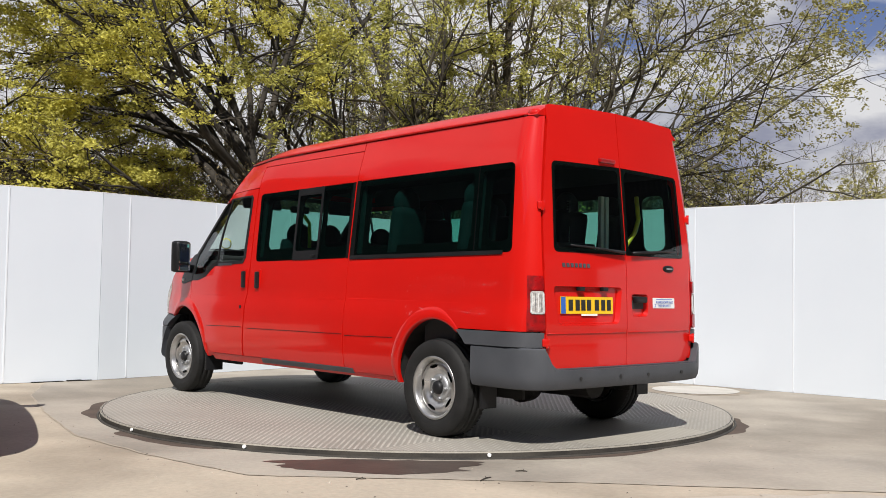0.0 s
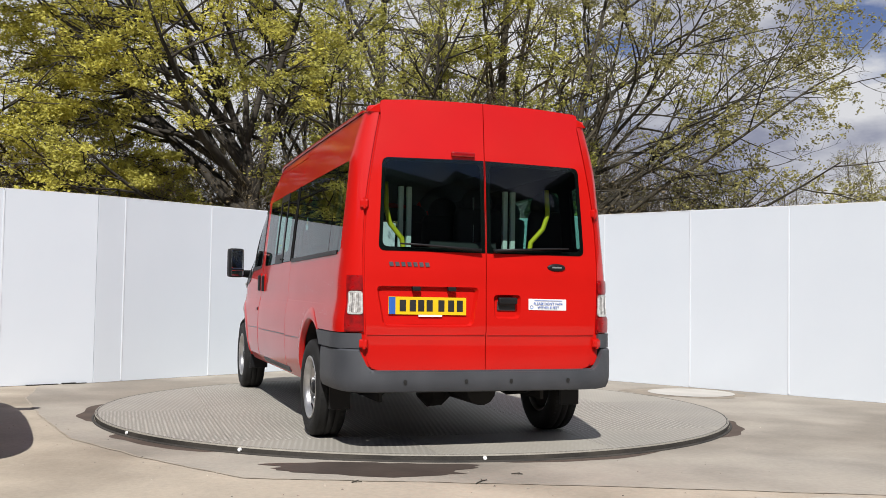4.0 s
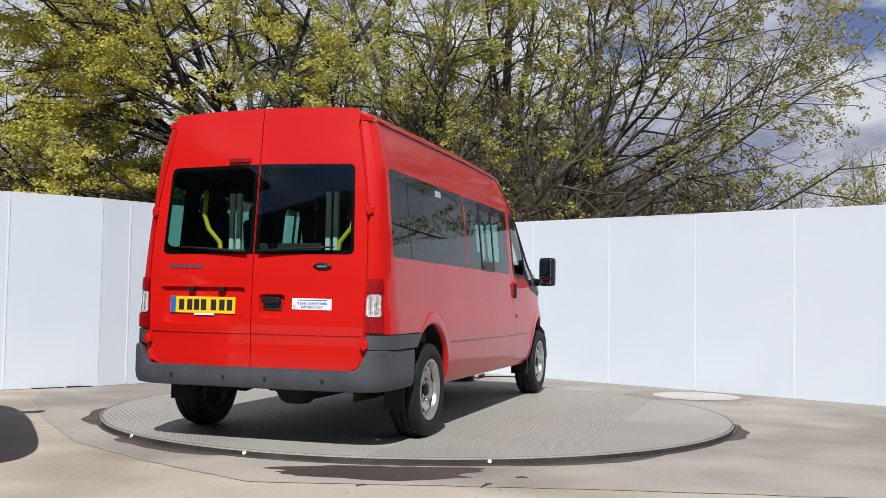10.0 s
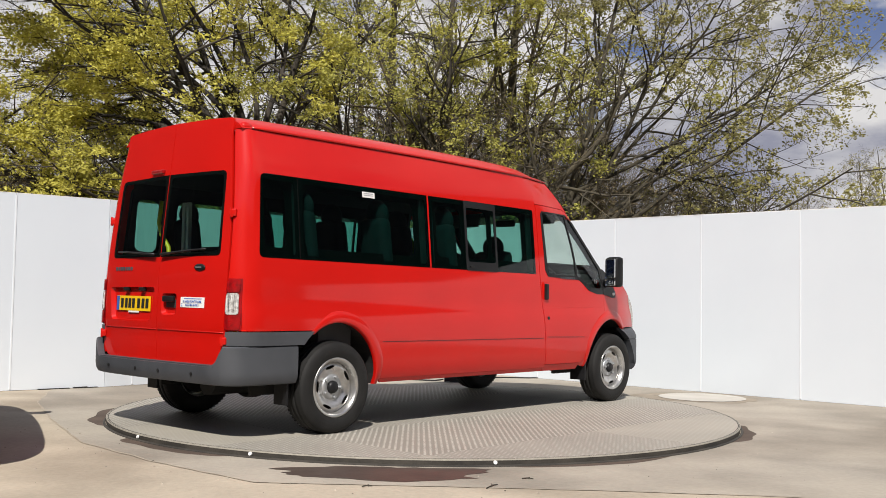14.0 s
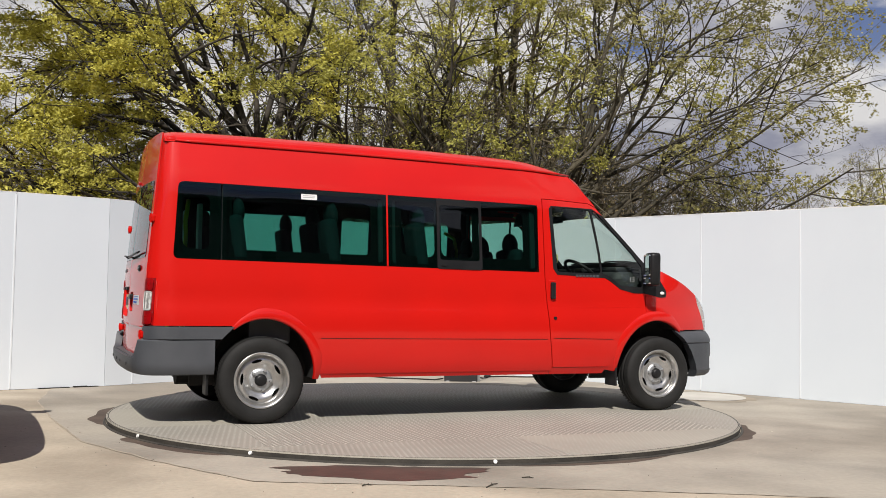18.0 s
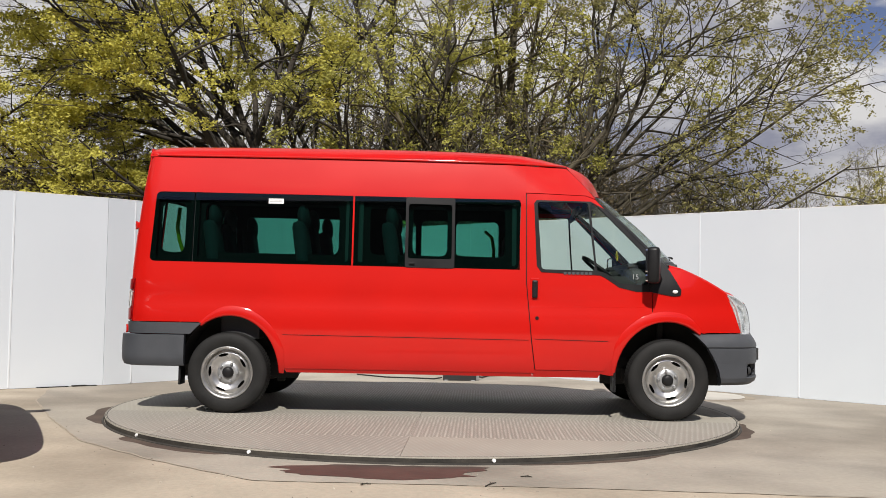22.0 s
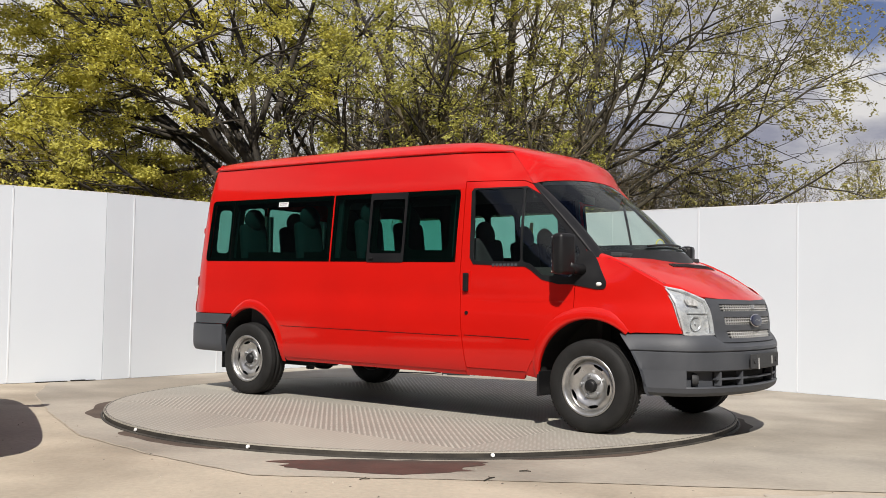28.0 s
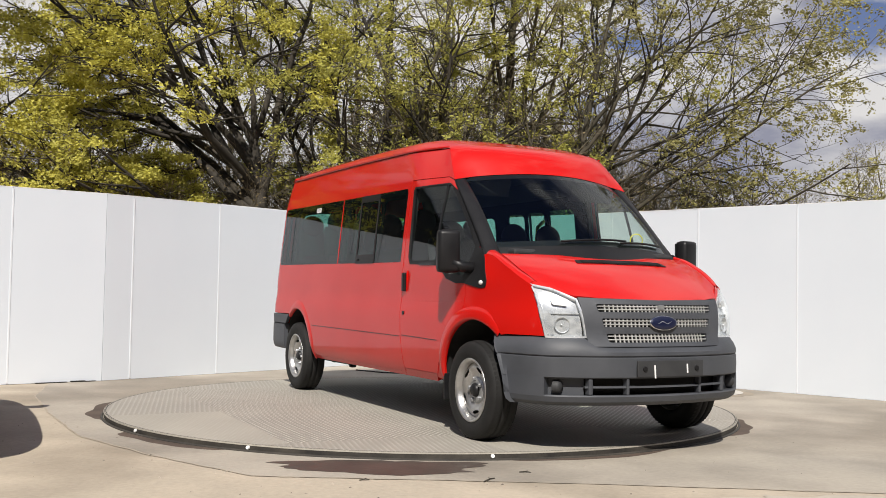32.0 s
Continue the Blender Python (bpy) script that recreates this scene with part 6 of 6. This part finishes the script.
# ---- trees ----
class Wood:
    """Collects tapered bars and leaves, and turns each into one mesh."""

    def __init__(self, seed):
        self.rnd = random.Random(seed)
        self.v, self.f, self.lv, self.lf = [], [], [], []
        self.tips = []

    def bar(self, pts, r0, r1, sides):
        base = len(self.v)
        n = len(pts)
        side = None
        for i, p in enumerate(pts):
            d = (pts[min(i + 1, n - 1)] - pts[max(i - 1, 0)]).normalized()
            if side is None:
                side = d.cross(Vector((0.3, 1, 0.1))).normalized()
            side = (side - d * side.dot(d)).normalized()
            up = d.cross(side)
            r = r0 + (r1 - r0) * i / (n - 1)
            for k in range(sides):
                w = 2 * math.pi * k / sides
                q = p + (side * math.cos(w) + up * math.sin(w)) * r
                self.v.append((q.x, q.y, q.z))
        for i in range(n - 1):
            for k in range(sides):
                k2 = (k + 1) % sides
                self.f.append((base + i * sides + k, base + i * sides + k2, base + (i + 1) * sides + k2, base + (i + 1) * sides + k))

    def branch(self, p, d, length, r, depth, spread=0.75, lift=0.12, kids=(6, 5, 4), ratio=0.5, flat=1.0, clump=0):
        rnd = self.rnd
        n = max(4, int(6 if depth else 9))
        pts, dirs = [p.copy()], [d.copy()]
        for i in range(n):
            d = (d + Vector((rnd.gauss(0, 0.11), rnd.gauss(0, 0.11), rnd.gauss(0, 0.09) + lift / n))).normalized()
            p = p + d * (length / n)
            pts.append(p.copy())
            dirs.append(d.copy())
        self.bar(pts, r, r * (0.20, 0.24, 0.30, 0.4)[min(depth, 3)], (7, 5, 4, 3)[min(depth, 3)])
        if depth >= len(kids):
            self.tips.append((pts[-1], dirs[-1], clump))
            self.tips.append((pts[n // 2], dirs[n // 2], clump))
            return
        for k in range(kids[depth]):
            f = 0.22 + 0.78 * (k + rnd.random() * 0.8) / kids[depth]
            i = min(int(f * n), n - 1)
            q = pts[i].lerp(pts[i + 1], f * n - i if f * n - i < 1 else 1)
            axis = dirs[i].orthogonal()
            axis.rotate(Matrix.Rotation(rnd.random() * 6.283, 3, dirs[i]))
            nd = (dirs[i] * math.cos(spread * rnd.uniform(0.7, 1.2)) + axis * math.sin(spread * rnd.uniform(0.7, 1.2)))
            nd.z *= flat
            nd.normalize()
            if depth == len(kids) - 2:
                clump = rnd.random()
            self.branch(q, nd, length * ratio * rnd.uniform(0.7, 1.15) * (1.15 - 0.45 * f), max(r * (1 - 0.65 * f) * 0.60, 0.0035), depth + 1, spread, lift, kids, ratio, flat, clump)

    def leaves(self, per_tip, size, scatter, skip=0.0, level=0.7):
        rnd = self.rnd
        for p, d, clump in self.tips:
            if clump < skip or rnd.random() < 0.15:
                continue
            for _ in range(per_tip):
                c = p + Vector((rnd.gauss(0, scatter), rnd.gauss(0, scatter), rnd.gauss(0, scatter * level)))
                a = Vector((rnd.gauss(0, 1), rnd.gauss(0, 1), rnd.gauss(0, 0.6))).normalized()
                b = a.cross(Vector((rnd.gauss(0, 1), rnd.gauss(0, 1), rnd.gauss(0, 1)))).normalized()
                s = size * rnd.uniform(0.55, 1.3)
                e = a.cross(b) * s * 0.25
                i = len(self.lv)
                for q in (c - a * s, c - b * s * 0.55 + e, c + a * s, c + b * s * 0.55 + e):
                    self.lv.append((q.x, q.y, q.z))
                self.lf += [(i, i + 1, i + 2), (i, i + 2, i + 3)]


SWAYING = []


def tree(label, at, trunk, limbs, seed, leaf, per_tip, size, scatter, skip=0.0, kids=(7, 6, 4), r0=0.16, sway=1.0, flat=1.0, lift=0.12, level=0.7, ratio=0.5, bark=None):
    """A tree with a trunk and named limbs, each with its own foliage. trunk: points; limbs: (height share, azimuth, elevation, length)."""
    ob = thing("tree", label, "tree", m=pose(*at))
    w = Wood(seed)
    pts = [Vector(p) for p in trunk]
    fine = []
    for a, b in zip(pts, pts[1:]):
        fine += [a.lerp(b, k / 4) + Vector((w.rnd.gauss(0, 0.02), w.rnd.gauss(0, 0.02), 0)) for k in range(4)]
    fine.append(pts[-1])
    w.bar(fine, r0 * 1.25, r0 * 0.25, 9)
    part("trunk", mesh_of(w.v, w.f), bark or BARK, ob, smooth=True)
    for n, (share, az, el, length) in enumerate(limbs):
        g = Wood(seed * 100 + n)
        i = min(int(share * (len(fine) - 1)), len(fine) - 2)
        base = fine[i].lerp(fine[i + 1], share * (len(fine) - 1) - i)
        d = Vector((math.cos(radians(az)) * math.cos(radians(el)), math.sin(radians(az)) * math.cos(radians(el)), math.sin(radians(el))))
        g.branch(Vector(), d, length, r0 * (0.72 - 0.45 * share) * min(1.0, length / 3.5), 0, 0.75, lift, kids, ratio, flat)
        limb = part("limb", mesh_of(g.v, g.f), bark or (BARK if n % 2 else TWIG), ob, smooth=True)
        limb.matrix_basis = pose(*base)
        if per_tip:
            g.leaves(per_tip, size, scatter, skip, level)
            part("foliage", mesh_of(g.lv, g.lf), leaf, limb)
        if sway:
            SWAYING.append((limb, base.copy(), sway * min(1.0, length / 4.0), seed + n * 1.7))
    return ob


tree("spreading maple in yellow-green spring leaf behind the hoarding", (-2.95, 8.2, 0), [(0, 0, 0), (0.1, 0, 1.5), (0.0, 0.1, 2.8), (-0.1, 0.1, 3.9)],
     [(0.40, 186, 12, 5.2), (0.44, 205, 20, 5.2), (0.48, 172, 8, 5.6), (0.50, 220, 16, 4.6), (0.54, 190, 30, 5.4), (0.58, 162, 42, 5.2), (0.62, 198, 48, 5.6), (0.64, 178, 60, 5.4), (0.68, 240, 36, 4.2), (0.60, 330, 60, 5.0),
      (0.66, 15, 64, 5.2), (0.72, 184, 34, 5.4), (0.76, 215, 50, 5.0), (0.80, 170, 52, 5.2), (0.84, 120, 72, 4.6), (0.88, 200, 64, 4.8), (0.92, 40, 74, 4.4), (0.96, 188, 42, 5.0), (0.99, 260, 78, 4.2)], 11, MAPLE_LEAF, 36, 0.034, 0.080, 0.58, kids=(7, 5, 4), r0=0.20, sway=1.3, flat=0.42, lift=0.02, level=0.5, bark=DARK_BARK)
tree("leafy young maple beside the hoarding", (-8.3, 8.0, 0), [(0, 0, 0), (0, 0, 1.5), (0.1, 0, 3.5), (0, 0.1, 6.5)],
     [(0.38, 340, 6, 3.6), (0.42, 20, 14, 3.4), (0.46, 350, 16, 3.6), (0.52, 10, 25, 3.2), (0.58, 320, 22, 3.4), (0.66, 0, 28, 3.2), (0.74, 30, 32, 3.0), (0.82, 330, 38, 3.0), (0.9, 200, 50, 2.4)], 23, MAPLE_LEAF, 42, 0.034, 0.080, 0.42, kids=(7, 5, 4), r0=0.085, sway=1.5, flat=0.4, lift=0.0, level=0.5, bark=DARK_BARK)
tree("tall grey-barked tree with sparse new leaves", (1.35, 8.9, 0), [(0, 0, 0), (0.05, 0, 1.8), (0.10, 0.1, 4.2), (0.3, 0.2, 8.5)],
     [(0.12, 150, 66, 5.0), (0.14, 25, 66, 5.4), (0.17, 60, 74, 5.4), (0.22, 8, 52, 4.8), (0.28, 178, 60, 4.6), (0.34, 300, 50, 3.8), (0.38, 20, 55, 4.4), (0.46, 160, 55, 3.8), (0.56, 0, 50, 3.6), (0.66, 200, 60, 3.0), (0.80, 40, 60, 2.8)],
     37, LEAF, 14, 0.033, 0.06, 0.68, kids=(8, 5, 4), r0=0.15, sway=0.8)
tree("leaning tree with long arching boughs and tiny leaf clusters", (1.9, 8.2, 0), [(0, 0, 0), (0.15, 0, 1.4), (0.55, 0, 2.8), (1.0, 0.1, 4.6), (1.5, 0.2, 7.0)],
     [(0.16, 4, 28, 5.82), (0.19, 352, 20, 5.82), (0.22, 8, 40, 6.24), (0.25, 0, 34, 6.44), (0.28, 345, 24, 5.40), (0.31, 4, 46, 6.24), (0.34, 356, 14, 5.20), (0.38, 20, 54, 5.62), (0.42, 2, 36, 5.62), (0.46, 352, 46, 5.20), (0.52, 6, 28, 4.99), (0.58, 60, 58, 3.74), (0.64, 358, 40, 4.58), (0.72, 8, 32, 4.36), (0.8, 120, 60, 3.32), (0.88, 0, 45, 3.54)],
     41, LEAF2, 13, 0.034, 0.055, 0.24, kids=(7, 5, 4), r0=0.088, sway=0.9, lift=-0.10, ratio=0.46, bark=OLIVE_BARK)
tree("multi-stemmed tree with pale green spring leaves", (-0.85, 9.2, 0), [(0, 0, 0), (-0.05, 0, 1.4), (0.1, 0, 4.0), (0.2, 0.1, 8.0)],
     [(0.1, 170, 66, 5.4), (0.12, 10, 68, 5.4), (0.18, 260, 60, 4.8), (0.25, 30, 60, 4.6), (0.3, 190, 55, 4.2), (0.4, 330, 55, 3.8), (0.5, 150, 55, 3.6), (0.6, 0, 50, 3.4), (0.75, 220, 55, 3.0)],
     53, LEAF, 32, 0.033, 0.075, 0.62, kids=(7, 5, 4), r0=0.14, sway=1.0, flat=0.8, bark=DARK_BARK)

tree("upright grey-green tree with a few pale leaf clumps", (0.35, 9.3, 0), [(0, 0, 0), (0.05, 0, 1.6), (-0.05, 0.1, 4.2), (0.1, 0.1, 8.0)],
     [(0.16, 60, 72, 5.0), (0.2, 200, 68, 5.0), (0.26, 340, 66, 4.6), (0.34, 140, 62, 4.2), (0.42, 10, 60, 4.0), (0.52, 220, 58, 3.6), (0.62, 330, 58, 3.2), (0.76, 100, 60, 2.8)],
     59, LEAF, 14, 0.033, 0.06, 0.62, kids=(7, 5, 4), r0=0.12, sway=0.8, flat=0.8)


def bare_tree(at_point, height, seed, reach=1.0):
    rnd = random.Random(seed)
    limbs = [(0.12 + 0.8 * k / 10, rnd.uniform(0, 360), rnd.uniform(48, 72), height * (0.52 - 0.28 * k / 10) * reach) for k in range(10)]
    tree("bare brown tree behind the hoarding", at_point, [(0, 0, 0), (rnd.gauss(0, 0.1), 0, height * 0.25), (rnd.gauss(0, 0.2), 0, height * 0.55), (rnd.gauss(0, 0.3), 0, height)],
         limbs, seed, LEAF2, 2, 0.028, 0.06, 0.8, kids=(8, 6, 5), r0=0.0075 * height, sway=0)


for k, (x, y, h) in enumerate(((-7.8, 13.0, 8.0), (-4.3, 12.2, 9.0), (-1.6, 13.4, 9.5), (0.9, 12.4, 9.0), (3.6, 12.8, 6.0), (5.9, 12.2, 4.4), (13.8, 22.0, 5.6), (16.2, 26.0, 6.6), (11.2, 20.0, 4.6))):
    bare_tree((x, y, 0), h, 70 + k)


def thicket(name, label, seed, count, xs, ys, hs, leaf, per_tip, size, skip):
    """Dense undergrowth: many thin stems, too many to count."""
    w = Wood(seed)
    for _ in range(count):
        x, y = w.rnd.uniform(*xs), w.rnd.uniform(*ys)
        h = w.rnd.uniform(*hs) * (1.0 - 0.35 * smooth(0.5, 6.0, x))
        d = Vector((w.rnd.gauss(0, 0.25), w.rnd.gauss(0, 0.25), 1)).normalized()
        w.branch(Vector((x, y, 0)), d, h, w.rnd.uniform(0.008, 0.02), 1, 0.6, 0.1, (0, 7, 5), 0.42)
    ob = tagged(part(name, mesh_of(w.v, w.f), TWIG), label, "undergrowth", kind="stuff")
    w.leaves(per_tip, size, 0.10, skip)
    part("leaves", mesh_of(w.lv, w.lf), leaf, ob)


thicket("thicket", "dense brown undergrowth behind the hoarding", 91, 520, (-11, 9), (8.5, 12.5), (2.6, 4.6), SCRUB, 2, 0.028, 0.4)
thicket("thicket", "low leafy scrub behind the hoarding", 92, 260, (-12, 11), (7.6, 9.0), (1.8, 3.2), SCRUB, 2, 0.03, 0.3)
thicket("thicket", "tall tangle of fine brown twigs behind the hoarding", 93, 310, (0.2, 6.0), (9.0, 11.5), (3.4, 5.2), SCRUB, 2, 0.026, 0.5)
thicket("thicket", "tangle of brown stems under the maple", 94, 260, (-9.5, -0.5), (9.2, 12.0), (2.6, 4.0), SCRUB, 2, 0.026, 0.5)


# ---- motion of the things ----
HEADINGS = [(0, 130.09), (2, 118.42), (4, 106.46), (6, 94.34), (8, 82.15), (10, 69.93), (12, 57.72), (14, 45.54), (16, 33.39), (18, 21.25), (20, 9.11),
            (22, -3.07), (24, -15.29), (26, -27.58), (28, -39.95), (30, -52.4), (32, -64.89)]


def motions():
    for ob, off in ((turntable, None), (van, (-1.665, 0.2986))):
        rows = []
        for t, a in HEADINGS:
            m = pose(0, 0, 0, 0, 0, a)
            if off:
                m = m @ pose(off[0], off[1], Z_TABLE, 0, 0, 0.854)
            rows.append((t, m))
        walk(ob, rows)
    for limb, base, amount, phase in SWAYING:
        rows = []
        for k in range(41):
            t = 0.8 * k
            gust = 0.6 + 0.4 * math.sin(0.5 * t + phase)
            rows.append((t, pose(base.x, base.y, base.z, amount * gust * math.sin(2.1 * t + phase * 2.3), amount * gust * 0.8 * math.sin(1.7 * t + phase * 1.1), amount * gust * 0.9 * math.cos(1.9 * t + phase))))
        walk(limb, rows)


motions()
